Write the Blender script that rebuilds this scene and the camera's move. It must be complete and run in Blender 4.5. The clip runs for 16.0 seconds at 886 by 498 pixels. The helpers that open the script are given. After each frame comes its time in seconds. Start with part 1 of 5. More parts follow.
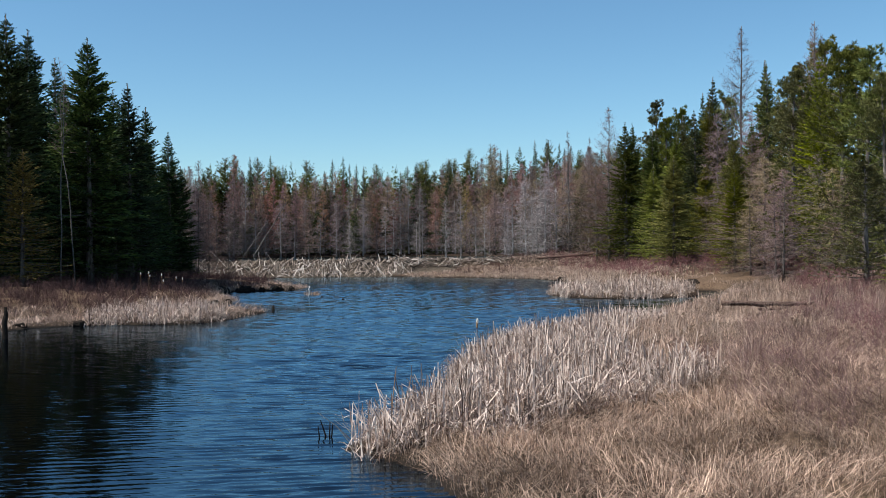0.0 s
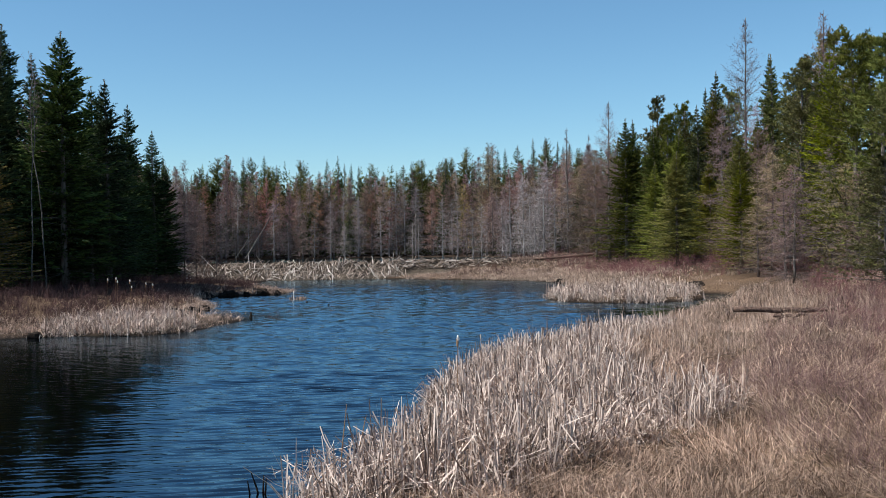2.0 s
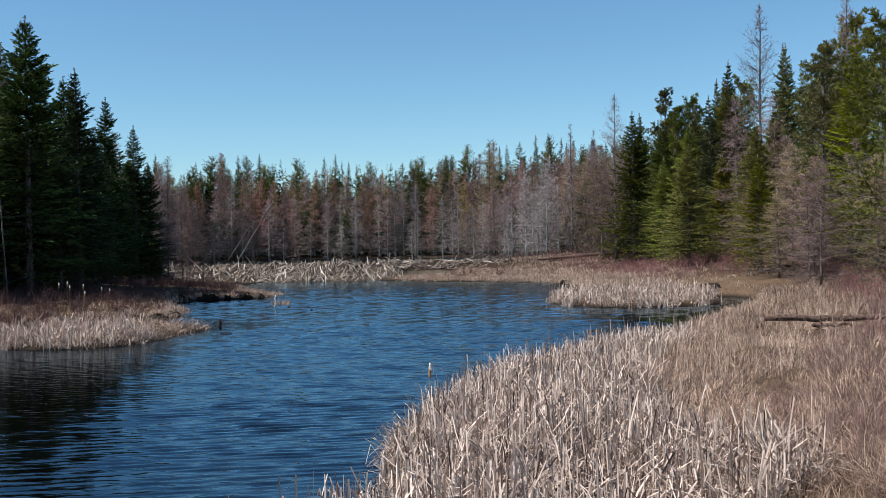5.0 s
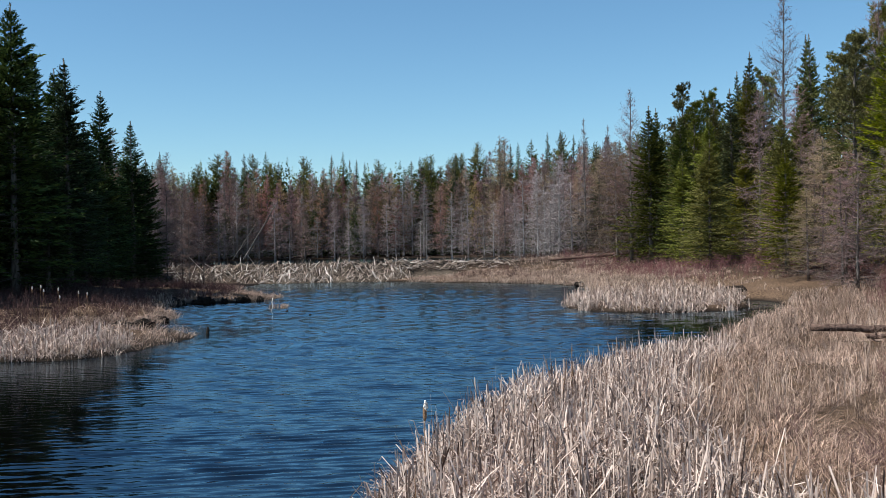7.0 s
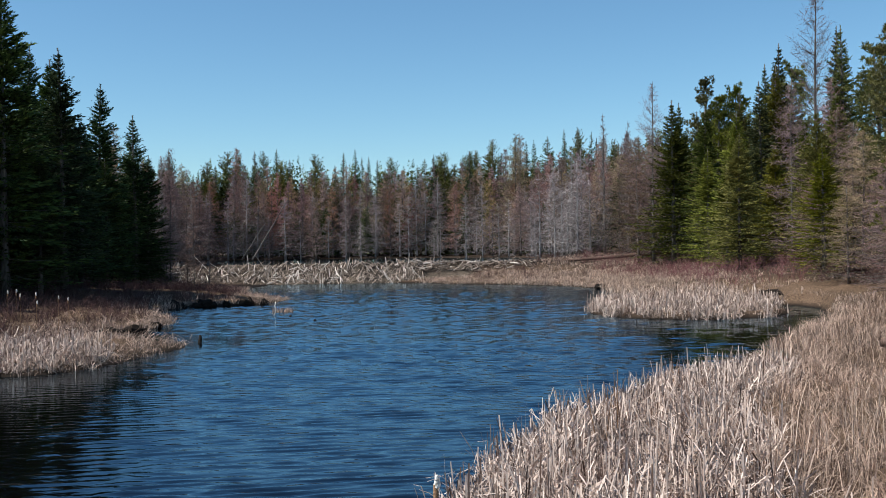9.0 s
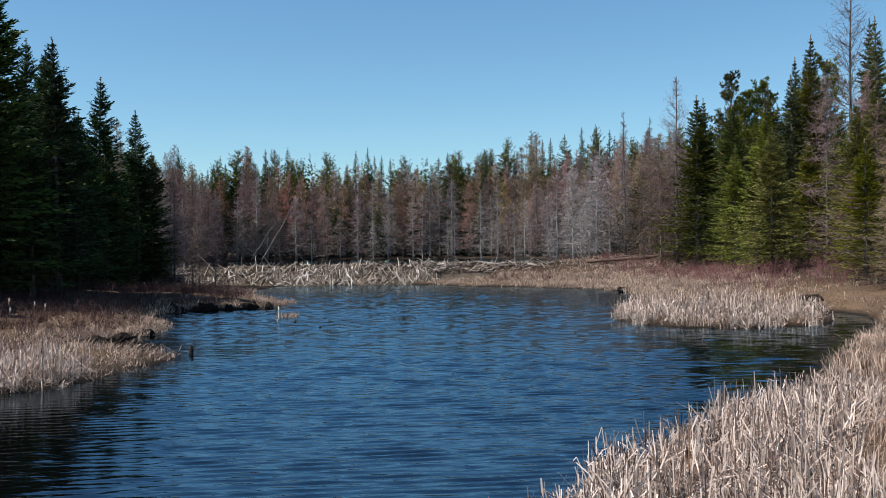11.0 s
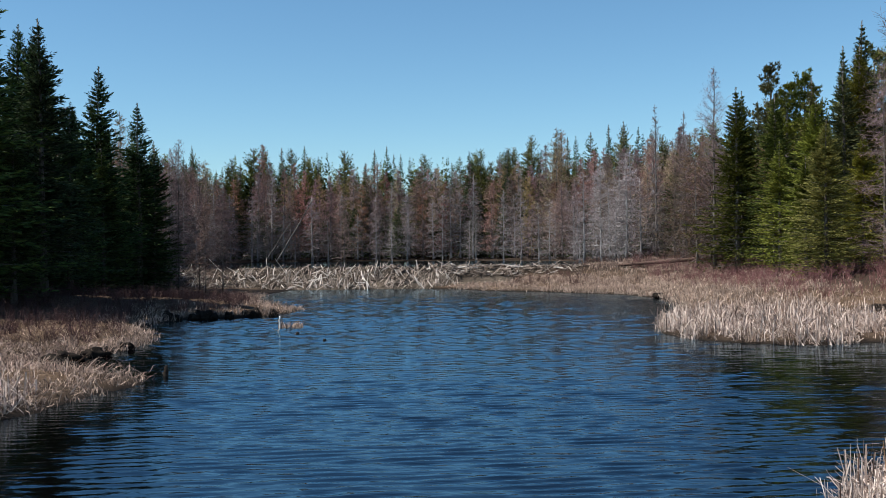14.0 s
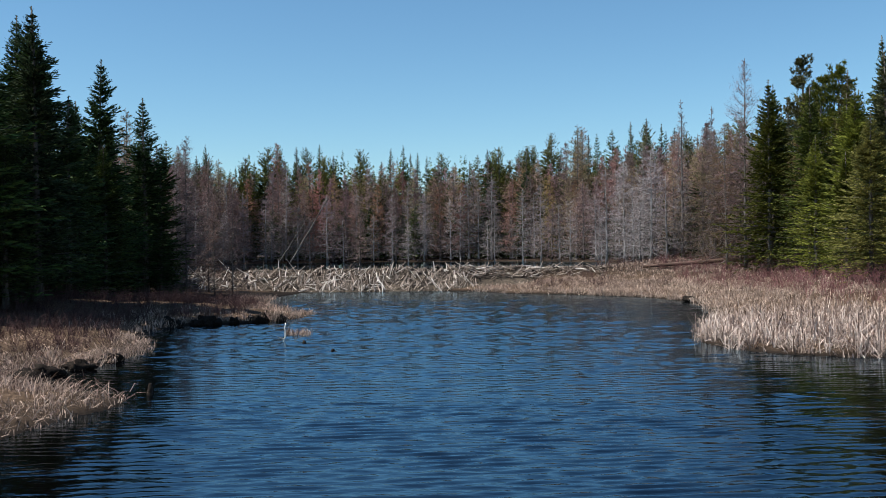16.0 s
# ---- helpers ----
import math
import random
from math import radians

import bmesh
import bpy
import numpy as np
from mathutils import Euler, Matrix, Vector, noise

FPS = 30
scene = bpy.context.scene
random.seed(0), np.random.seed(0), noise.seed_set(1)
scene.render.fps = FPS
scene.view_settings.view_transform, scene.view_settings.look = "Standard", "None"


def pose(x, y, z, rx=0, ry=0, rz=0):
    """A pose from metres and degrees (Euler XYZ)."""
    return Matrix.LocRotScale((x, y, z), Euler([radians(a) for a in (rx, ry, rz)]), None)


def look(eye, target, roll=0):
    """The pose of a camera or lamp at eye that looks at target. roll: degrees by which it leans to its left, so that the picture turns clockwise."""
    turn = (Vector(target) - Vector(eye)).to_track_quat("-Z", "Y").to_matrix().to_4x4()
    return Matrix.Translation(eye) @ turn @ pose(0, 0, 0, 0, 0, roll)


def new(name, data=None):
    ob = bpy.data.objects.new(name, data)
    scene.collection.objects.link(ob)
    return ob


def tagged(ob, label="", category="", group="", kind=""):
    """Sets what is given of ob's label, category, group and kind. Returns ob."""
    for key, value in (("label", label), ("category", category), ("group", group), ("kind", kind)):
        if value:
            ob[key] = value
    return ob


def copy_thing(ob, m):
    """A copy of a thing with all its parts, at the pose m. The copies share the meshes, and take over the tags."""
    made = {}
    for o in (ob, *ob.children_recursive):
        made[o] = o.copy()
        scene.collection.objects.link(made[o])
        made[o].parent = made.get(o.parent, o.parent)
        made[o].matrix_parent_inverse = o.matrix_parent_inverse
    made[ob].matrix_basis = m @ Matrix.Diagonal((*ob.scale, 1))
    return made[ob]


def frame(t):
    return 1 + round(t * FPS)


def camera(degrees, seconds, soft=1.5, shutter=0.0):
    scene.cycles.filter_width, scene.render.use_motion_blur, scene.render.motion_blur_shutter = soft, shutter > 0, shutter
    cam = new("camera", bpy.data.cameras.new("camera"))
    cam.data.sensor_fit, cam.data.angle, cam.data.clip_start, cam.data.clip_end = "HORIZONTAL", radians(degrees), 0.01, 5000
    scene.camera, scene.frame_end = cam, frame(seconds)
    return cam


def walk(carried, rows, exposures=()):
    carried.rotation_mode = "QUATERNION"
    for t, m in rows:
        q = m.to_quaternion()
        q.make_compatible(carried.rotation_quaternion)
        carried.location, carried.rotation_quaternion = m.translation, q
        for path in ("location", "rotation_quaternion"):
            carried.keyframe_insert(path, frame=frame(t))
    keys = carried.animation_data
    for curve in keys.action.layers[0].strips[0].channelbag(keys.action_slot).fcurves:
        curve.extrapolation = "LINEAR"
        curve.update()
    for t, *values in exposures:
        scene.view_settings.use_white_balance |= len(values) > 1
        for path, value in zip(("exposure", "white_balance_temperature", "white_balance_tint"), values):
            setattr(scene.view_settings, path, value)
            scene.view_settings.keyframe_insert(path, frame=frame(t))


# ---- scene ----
cam = camera(48.0, 16.0, soft=0.8)

# seconds, place, turn about x, y, z
PATH = [
    (0, 0.777, 0.749, 3.680, 89.986, 0.469, -4.685),
    (0.5, 1.030, 1.777, 3.736, 90.006, 0.560, -4.671),
    (1, 1.268, 2.759, 3.771, 90.009, 0.641, -4.670),
    (1.5, 1.495, 3.715, 3.790, 90.005, 0.711, -4.679),
    (2, 1.714, 4.658, 3.797, 90.000, 0.771, -4.692),
    (2.5, 1.926, 5.599, 3.797, 89.995, 0.821, -4.702),
    (3, 2.131, 6.545, 3.792, 89.993, 0.861, -4.700),
    (3.5, 2.327, 7.502, 3.787, 89.993, 0.893, -4.681),
    (4, 2.513, 8.472, 3.783, 89.995, 0.917, -4.640),
    (5.25, 2.923, 10.958, 3.785, 90.001, 0.941, -4.426),
    (6.5, 3.235, 13.521, 3.813, 89.996, 0.924, -4.064),
    (7, 3.329, 14.560, 3.831, 89.991, 0.907, -3.887),
    (7.5, 3.408, 15.605, 3.852, 89.983, 0.886, -3.699),
    (8, 3.470, 16.653, 3.876, 89.974, 0.861, -3.504),
    (8.5, 3.520, 17.701, 3.900, 89.966, 0.833, -3.304),
    (9, 3.558, 18.750, 3.925, 89.958, 0.802, -3.104),
    (10.25, 3.624, 21.363, 3.984, 89.951, 0.720, -2.614),
    (11.5, 3.687, 23.962, 4.026, 89.969, 0.640, -2.137),
    (12, 3.721, 24.998, 4.037, 89.985, 0.611, -1.945),
    (12.5, 3.761, 26.032, 4.045, 90.004, 0.586, -1.749),
    (13, 3.808, 27.063, 4.050, 90.024, 0.565, -1.546),
    (13.5, 3.860, 28.090, 4.053, 90.046, 0.550, -1.335),
    (14, 3.910, 29.112, 4.056, 90.065, 0.541, -1.114),
    (14.5, 3.952, 30.125, 4.061, 90.080, 0.539, -0.882),
    (15, 3.976, 31.124, 4.071, 90.089, 0.546, -0.639),
    (15.5, 3.965, 32.101, 4.089, 90.090, 0.562, -0.386),
    (16, 3.901, 33.047, 4.120, 90.083, 0.590, -0.124),
]
walk(cam, [(t, pose(x, y, z, rx, ry, rz)) for t, x, y, z, rx, ry, rz in PATH], [(0, 0.73, 5360, -5), (16, 0.73, 5360, -5)])

# ---- light ----
SUN_AZ, SUN_EL = 256.0, 52.0   # degrees; azimuth clockwise from +y
world = bpy.data.worlds.new("sky")
scene.world = world
world.use_nodes = True
wn = world.node_tree.nodes
sky = wn.new("ShaderNodeTexSky")
sky.sky_type, sky.sun_disc = "NISHITA", False
sky.sun_elevation, sky.sun_rotation = radians(SUN_EL), radians(SUN_AZ)
sky.air_density, sky.dust_density, sky.ozone_density = 1.0, 0.0, 1.6
world.node_tree.links.new(sky.outputs[0], wn["Background"].inputs[0])
wn["Background"].inputs[1].default_value = 0.068
sun_data = bpy.data.lights.new("sun", "SUN")
sun_data.energy, sun_data.angle, sun_data.color = 4.85, radians(0.5), (1.0, 0.83, 0.71)
sun = new("sun", sun_data)
_d = Vector((math.sin(radians(SUN_AZ)) * math.cos(radians(SUN_EL)), math.cos(radians(SUN_AZ)) * math.cos(radians(SUN_EL)), math.sin(radians(SUN_EL))))
sun.matrix_world = look(_d * 200, (0, 0, 0))

# ---- materials ----


def material(name, low, high, rough=0.8, scale=3.0, bump=0.3, by="noise", glow_through=0.0, patch=0.35, patch_scale=0.4, stretch=(1, 1, 1), spec=0.06, vary=0.0):
    """Two colours mixed by piece ("island"), by object ("object") or by noise, with a larger patchiness on top and fine relief."""
    m = bpy.data.materials.new(name)
    m.use_nodes = True
    nt = m.node_tree
    n, link = nt.nodes, nt.links.new
    bsdf = n["Principled BSDF"]
    bsdf.inputs["Roughness"].default_value = rough
    bsdf.inputs["Specular IOR Level"].default_value = spec
    tex = n.new("ShaderNodeTexCoord")
    mapping = n.new("ShaderNodeMapping")
    mapping.inputs["Scale"].default_value = stretch
    geo = n.new("ShaderNodeNewGeometry")
    link(geo.outputs["Position"], mapping.inputs["Vector"])
    fine = n.new("ShaderNodeTexNoise")
    fine.inputs["Scale"].default_value, fine.inputs["Detail"].default_value = scale, 6
    link(mapping.outputs[0], fine.inputs["Vector"])
    wide = n.new("ShaderNodeTexNoise")
    wide.inputs["Scale"].default_value, wide.inputs["Detail"].default_value = patch_scale, 3
    link(geo.outputs["Position"], wide.inputs["Vector"])
    if by == "island":
        source = geo.outputs["Random Per Island"]
    elif by == "object":
        source = n.new("ShaderNodeObjectInfo").outputs["Random"]
    else:
        source = fine.outputs["Fac"]
    ramp = n.new("ShaderNodeValToRGB")
    a, b = (0.3, 0.7) if by == "noise" else (0.0, 1.0)
    ramp.color_ramp.elements[0].position, ramp.color_ramp.elements[0].color = a, (*low, 1)
    ramp.color_ramp.elements[1].position, ramp.color_ramp.elements[1].color = b, (*high, 1)
    link(source, ramp.inputs[0])
    gain = n.new("ShaderNodeMapRange")
    gain.inputs["From Min"].default_value, gain.inputs["From Max"].default_value = 0.3, 0.7
    gain.inputs["To Min"].default_value, gain.inputs["To Max"].default_value = 1 - patch, 1 + patch
    link(wide.outputs["Fac"], gain.inputs["Value"])
    mul = n.new("ShaderNodeMix")
    mul.data_type, mul.blend_type = "RGBA", "MULTIPLY"
    mul.inputs["Factor"].default_value = 1.0
    link(ramp.outputs[0], mul.inputs["A"])
    link(gain.outputs[0], mul.inputs["B"])
    if vary:
        info = n.new("ShaderNodeObjectInfo")
        hsv = n.new("ShaderNodeHueSaturation")
        for socket, low2, high2, power in (("Hue", 0.5 - 0.035 * vary, 0.5 + 0.03 * vary, 7.3), ("Value", 1 - 0.4 * vary, 1 + 0.45 * vary, 1.0), ("Saturation", 1 - 0.3 * vary, 1 + 0.2 * vary, 3.7)):
            many = n.new("ShaderNodeMath")
            many.operation = "MULTIPLY"
            many.inputs[1].default_value = power
            link(info.outputs["Random"], many.inputs[0])
            part_of = n.new("ShaderNodeMath")
            part_of.operation = "FRACT"
            link(many.outputs[0], part_of.inputs[0])
            span = n.new("ShaderNodeMapRange")
            span.inputs["To Min"].default_value, span.inputs["To Max"].default_value = low2, high2
            link(part_of.outputs[0], span.inputs["Value"])
            link(span.outputs[0], hsv.inputs[socket])
        link(mul.outputs["Result"], hsv.inputs["Color"])
        mul = hsv
    paint = mul.outputs["Color"] if vary else mul.outputs["Result"]
    link(paint, bsdf.inputs["Base Color"])
    if bump:
        bm_node = n.new("ShaderNodeBump")
        bm_node.inputs["Strength"].default_value, bm_node.inputs["Distance"].default_value = bump, 0.05
        link(fine.outputs["Fac"], bm_node.inputs["Height"])
        link(bm_node.outputs[0], bsdf.inputs["Normal"])
    if glow_through:
        leaf = n.new("ShaderNodeBsdfTranslucent")
        link(paint, leaf.inputs["Color"])
        mix = n.new("ShaderNodeMixShader")
        mix.inputs[0].default_value = glow_through
        link(bsdf.outputs[0], mix.inputs[1])
        link(leaf.outputs[0], mix.inputs[2])
        link(mix.outputs[0], n["Material Output"].inputs["Surface"])
    return m


def ground_material():
    """Wet peat at the waterline, dry litter on the marsh, brown litter darkened for tree shade on the higher forest
    floor.
    """
    m = material("matted marsh litter", (0.040, 0.025, 0.016), (0.16, 0.105, 0.068), 0.95, 9, 0.8, patch=0.35, patch_scale=0.25)
    n, link = m.node_tree.nodes, m.node_tree.links.new
    geo = n.new("ShaderNodeNewGeometry")
    split = n.new("ShaderNodeSeparateXYZ")
    link(geo.outputs["Position"], split.inputs[0])
    bsdf = n["Principled BSDF"]
    last = bsdf.inputs["Base Color"].links[0].from_socket
    # the second zone paints the forest's shade into the floor above z 1.2
    for low, high, a, b, colour in ((0.03, 0.3, 1, 0, (0.022, 0.016, 0.012, 1)), (1.2, 1.9, 0, 1, (0.05, 0.034, 0.024, 1))):
        step = n.new("ShaderNodeMapRange")
        step.inputs["From Min"].default_value, step.inputs["From Max"].default_value = low, high
        step.inputs["To Min"].default_value, step.inputs["To Max"].default_value = a, b
        link(split.outputs["Z"], step.inputs["Value"])
        mix = n.new("ShaderNodeMix")
        mix.data_type = "RGBA"
        link(step.outputs[0], mix.inputs["Factor"])
        link(last, mix.inputs["A"])
        mix.inputs["B"].default_value = colour
        last = mix.outputs["Result"]
    link(last, bsdf.inputs["Base Color"])
    return m


def water_material(name, rough):
    """Dark peaty water: a nearly black body under a clear gloss, tinted to deepen the reflected sky's blue."""
    m = bpy.data.materials.new(name)
    m.use_nodes = True
    nt = m.node_tree
    n, link = nt.nodes, nt.links.new
    n.remove(n["Principled BSDF"])
    geo = n.new("ShaderNodeNewGeometry")
    heights = []
    for scale, stretch in ((2.0, (1.2, 4.0, 1)), (5.5, (1.6, 4.0, 1))):
        mp = n.new("ShaderNodeMapping")
        mp.inputs["Scale"].default_value = stretch
        link(geo.outputs["Position"], mp.inputs["Vector"])
        tx = n.new("ShaderNodeTexNoise")
        tx.inputs["Scale"].default_value, tx.inputs["Detail"].default_value = scale, 1
        link(mp.outputs[0], tx.inputs["Vector"])
        heights.append(tx.outputs["Fac"])
    both = n.new("ShaderNodeMath")
    both.operation = "MULTIPLY_ADD"
    both.inputs[1].default_value = 0.3
    link(heights[1], both.inputs[0])
    link(heights[0], both.inputs[2])
    bp = n.new("ShaderNodeBump")
    bp.inputs["Strength"].default_value, bp.inputs["Distance"].default_value = 0.55, 0.011
    link(both.outputs[0], bp.inputs["Height"])
    body = n.new("ShaderNodeBsdfDiffuse")
    body.inputs["Color"].default_value = (0.0012, 0.0010, 0.0010, 1)
    gloss = n.new("ShaderNodeBsdfGlossy")
    # the blue of the higher sky is put into the gloss colour
    gloss.inputs["Color"].default_value = (0.69, 0.86, 1.0, 1)
    gloss.inputs["Roughness"].default_value = rough
    edge = n.new("ShaderNodeFresnel")
    # above water's 1.33, to brighten the reflected sky
    edge.inputs["IOR"].default_value = 1.7
    mix = n.new("ShaderNodeMixShader")
    for node in (gloss, edge):
        link(bp.outputs[0], node.inputs["Normal"])
    link(edge.outputs[0], mix.inputs[0])
    link(body.outputs[0], mix.inputs[1])
    link(gloss.outputs[0], mix.inputs[2])
    link(mix.outputs[0], n["Material Output"].inputs["Surface"])
    return m


M_WATER = water_material("pond water", 0.04)
M_WATER_STILL = water_material("still water", 0.03)
M_GROUND = ground_material()
M_GRASS = material("dry grass", (0.085, 0.050, 0.036), (0.62, 0.445, 0.340), 0.75, 30, 0, "island", 0.12, 0.45, 0.35)
M_GRASS_RUST = material("matted rust-brown grass", (0.085, 0.048, 0.032), (0.60, 0.42, 0.31), 0.75, 30, 0, "island", 0.12, 0.45, 0.5)
M_GRASS_GREY = material("bleached brown grass", (0.072, 0.045, 0.033), (0.66, 0.48, 0.375), 0.75, 30, 0, "island", 0.1, 0.35, 0.6)
M_SEDGE = material("pale sedge", (0.13, 0.082, 0.060), (0.68, 0.51, 0.40), 0.75, 30, 0, "island", 0.12, 0.25, 0.4)
M_CATTAIL = material("dead cattail leaf", (0.085, 0.050, 0.036), (0.75, 0.585, 0.49), 0.7, 14, 0, "island", 0.05, 0.2, 0.8)
M_SHRUB = material("bare red twigs", (0.08, 0.044, 0.040), (0.25, 0.155, 0.138), 0.7, 20, 0, "island", 0.0, 0.3, 0.3)
# brown twigs, darkened to hold the shade of the west firs
M_SHRUB_DARK = material("shade-darkened brown twigs", (0.035, 0.019, 0.018), (0.135, 0.078, 0.070), 0.7, 20, 0, "island", 0.0, 0.3, 0.3)
M_SHRUB_RED = material("crimson bare twigs", (0.085, 0.036, 0.036), (0.26, 0.128, 0.122), 0.7, 20, 0, "island", 0.0, 0.3, 0.3)
M_STICK = material("weathered barkless stick", (0.16, 0.125, 0.105), (0.80, 0.70, 0.62), 0.7, 18, 0.3, "object", 0, 0.25, 1.5)
M_STICK_PILE = material("weathered sticks", (0.035, 0.024, 0.018), (0.47, 0.37, 0.30), 0.75, 18, 0.3, "island", 0, 0.25, 1.5)
M_MUD = material("dam mud", (0.045, 0.034, 0.026), (0.13, 0.10, 0.075), 0.95, 5, 0.9)
M_BARK = material("conifer bark", (0.06, 0.048, 0.042), (0.19, 0.16, 0.14), 0.9, 7, 0.8, stretch=(1, 1, 0.25))
M_BARK_GREY = material("dead grey bark", (0.13, 0.115, 0.11), (0.36, 0.33, 0.31), 0.9, 7, 0.6, stretch=(1, 1, 0.25))
M_BARK_PALE = material("pale birch bark", (0.07, 0.06, 0.053), (0.22, 0.19, 0.17), 0.8, 6, 0.3)
# near-black wood; on the hummocks it paints the shade under the bank
M_ROT_SHADE = material("rotten dark wood and bank shade", (0.008, 0.006, 0.005), (0.035, 0.026, 0.02), 0.9, 12, 0.8)
M_LOG = material("brown log bark", (0.040, 0.025, 0.019), (0.19, 0.125, 0.098), 0.9, 10, 0.8)
M_FLUFF = material("cattail fluff", (0.48, 0.42, 0.36), (0.74, 0.68, 0.61), 0.95, 40, 0.8)
M_SEEDHEAD = material("brown seed head", (0.16, 0.09, 0.05), (0.28, 0.17, 0.10), 0.95, 60, 0.6)
# M_FIR, M_SPRUCE: tones run from painted crown shade to painted sunlit tips
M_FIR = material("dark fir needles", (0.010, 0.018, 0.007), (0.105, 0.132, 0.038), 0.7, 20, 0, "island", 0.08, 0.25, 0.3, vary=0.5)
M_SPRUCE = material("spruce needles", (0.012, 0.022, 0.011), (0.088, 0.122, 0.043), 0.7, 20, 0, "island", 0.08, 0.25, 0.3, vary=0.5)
# M_OLIVE, M_FARGREEN, M_MIDFIR: greens lightened to carry sun on their boughs
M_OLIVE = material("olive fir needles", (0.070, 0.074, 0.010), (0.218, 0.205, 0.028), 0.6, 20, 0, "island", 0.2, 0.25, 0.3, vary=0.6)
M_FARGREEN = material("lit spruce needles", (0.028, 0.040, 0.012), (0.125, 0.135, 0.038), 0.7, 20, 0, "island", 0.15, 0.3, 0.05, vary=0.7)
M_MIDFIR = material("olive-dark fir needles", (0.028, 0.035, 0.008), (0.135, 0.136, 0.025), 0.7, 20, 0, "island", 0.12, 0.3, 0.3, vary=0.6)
M_FARDARK = material("dark spruce needles", (0.016, 0.028, 0.010), (0.085, 0.108, 0.034), 0.7, 20, 0, "island", 0.1, 0.3, 0.05, vary=0.9)
M_GOLD = material("yellowed fir needles", (0.08, 0.062, 0.018), (0.26, 0.185, 0.052), 0.6, 20, 0, "island", 0.2, 0.25, 0.3)
M_PINE = material("pine needles", (0.045, 0.050, 0.012), (0.20, 0.19, 0.042), 0.55, 20, 0, "island", 0.15, 0.25, 0.3, vary=0.6)
M_TWIG = material("bare larch twigs", (0.150, 0.094, 0.084), (0.275, 0.180, 0.162), 0.85, 20, 0, "island", 0, 0.3, 0.06, vary=0.75)
M_TWIG_RUST = material("reddish larch twigs", (0.17, 0.088, 0.068), (0.32, 0.17, 0.128), 0.85, 20, 0, "island", 0, 0.3, 0.06, vary=0.8)
M_TWIG_GREY = material("dead grey twigs", (0.18, 0.142, 0.135), (0.35, 0.288, 0.272), 0.85, 20, 0, "island", 0, 0.3, 0.06, vary=0.8)
M_TWIG_TAN = material("budding larch twigs", (0.17, 0.115, 0.063), (0.32, 0.218, 0.125), 0.85, 20, 0, "island", 0, 0.3, 0.06, vary=1.0)

# ---- mesh helpers ----


def mesh_of(name, verts, faces, mat, smooth=False):
    """A mesh from arrays of points and of triangles or quads (all faces of one length)."""
    verts, faces = np.asarray(verts, np.float32), np.asarray(faces, np.int32)
    me = bpy.data.meshes.new(name)
    k = faces.shape[1]
    me.vertices.add(len(verts))
    me.vertices.foreach_set("co", verts.ravel())
    me.loops.add(faces.size)
    me.loops.foreach_set("vertex_index", faces.ravel())
    me.polygons.add(len(faces))
    me.polygons.foreach_set("loop_start", np.arange(0, faces.size, k, dtype=np.int32))
    me.polygons.foreach_set("use_smooth", np.full(len(faces), smooth))
    me.update(calc_edges=True)
    me.materials.append(mat)
    return me


def part(name, verts, faces, mat, parent=None, label="", smooth=False):
    ob = new(name, mesh_of(name, verts, faces, mat, smooth))
    if parent:
        ob.parent = parent
    return tagged(ob, label)


def joined(pieces):
    """Several (verts, faces) of the same face length as one."""
    vs, fs, n = [], [], 0
    for v, f in pieces:
        vs.append(v)
        fs.append(np.asarray(f) + n)
        n += len(v)
    return np.concatenate(vs), np.concatenate(fs)


def tube(points, radii, sides=7, wobble=0.0, rng=None):
    """A closed tapered tube along points, in triangles."""
    pts = np.asarray(points, float)
    rad = np.asarray(radii, float)
    along = np.gradient(pts, axis=0)
    along /= np.linalg.norm(along, axis=1)[:, None] + 1e-9
    ref = np.array([0, 0, 1.0]) if abs(along[0][2]) < 0.8 else np.array([1.0, 0, 0])
    u = np.cross(along, ref)
    u /= np.linalg.norm(u, axis=1)[:, None] + 1e-9
    w = np.cross(along, u)
    a = np.arange(sides) * 2 * math.pi / sides
    r = rad[:, None] * (1 + (wobble * rng.uniform(-1, 1, (len(pts), sides)) if wobble else 0))
    v = pts[:, None] + r[..., None] * (np.cos(a)[None, :, None] * u[:, None] + np.sin(a)[None, :, None] * w[:, None])
    v = np.concatenate([v.reshape(-1, 3), pts[:1], pts[-1:]])
    f = []
    n = len(pts)
    for i in range(n - 1):
        for j in range(sides):
            p, q = i * sides + j, i * sides + (j + 1) % sides
            f += [(p, q, q + sides), (p, q + sides, p + sides)]
    for j in range(sides):
        f += [(n * sides, (j + 1) % sides, j), (n * sides + 1, (n - 1) * sides + j, (n - 1) * sides + (j + 1) % sides)]
    return v, np.array(f)


def unit(v):
    return v / (np.linalg.norm(v, axis=-1, keepdims=True) + 1e-9)


def slivers(start, way, length, width, rng):
    """Thin triangles from start along way."""
    way = unit(way)
    side = unit(np.cross(way, rng.normal(size=way.shape)))
    w = np.asarray(width)[..., None] * side / 2
    v = np.stack([start - w, start + w, start + way * np.asarray(length)[..., None]], 1)
    return v.reshape(-1, 3), np.arange(len(start) * 3).reshape(-1, 3)


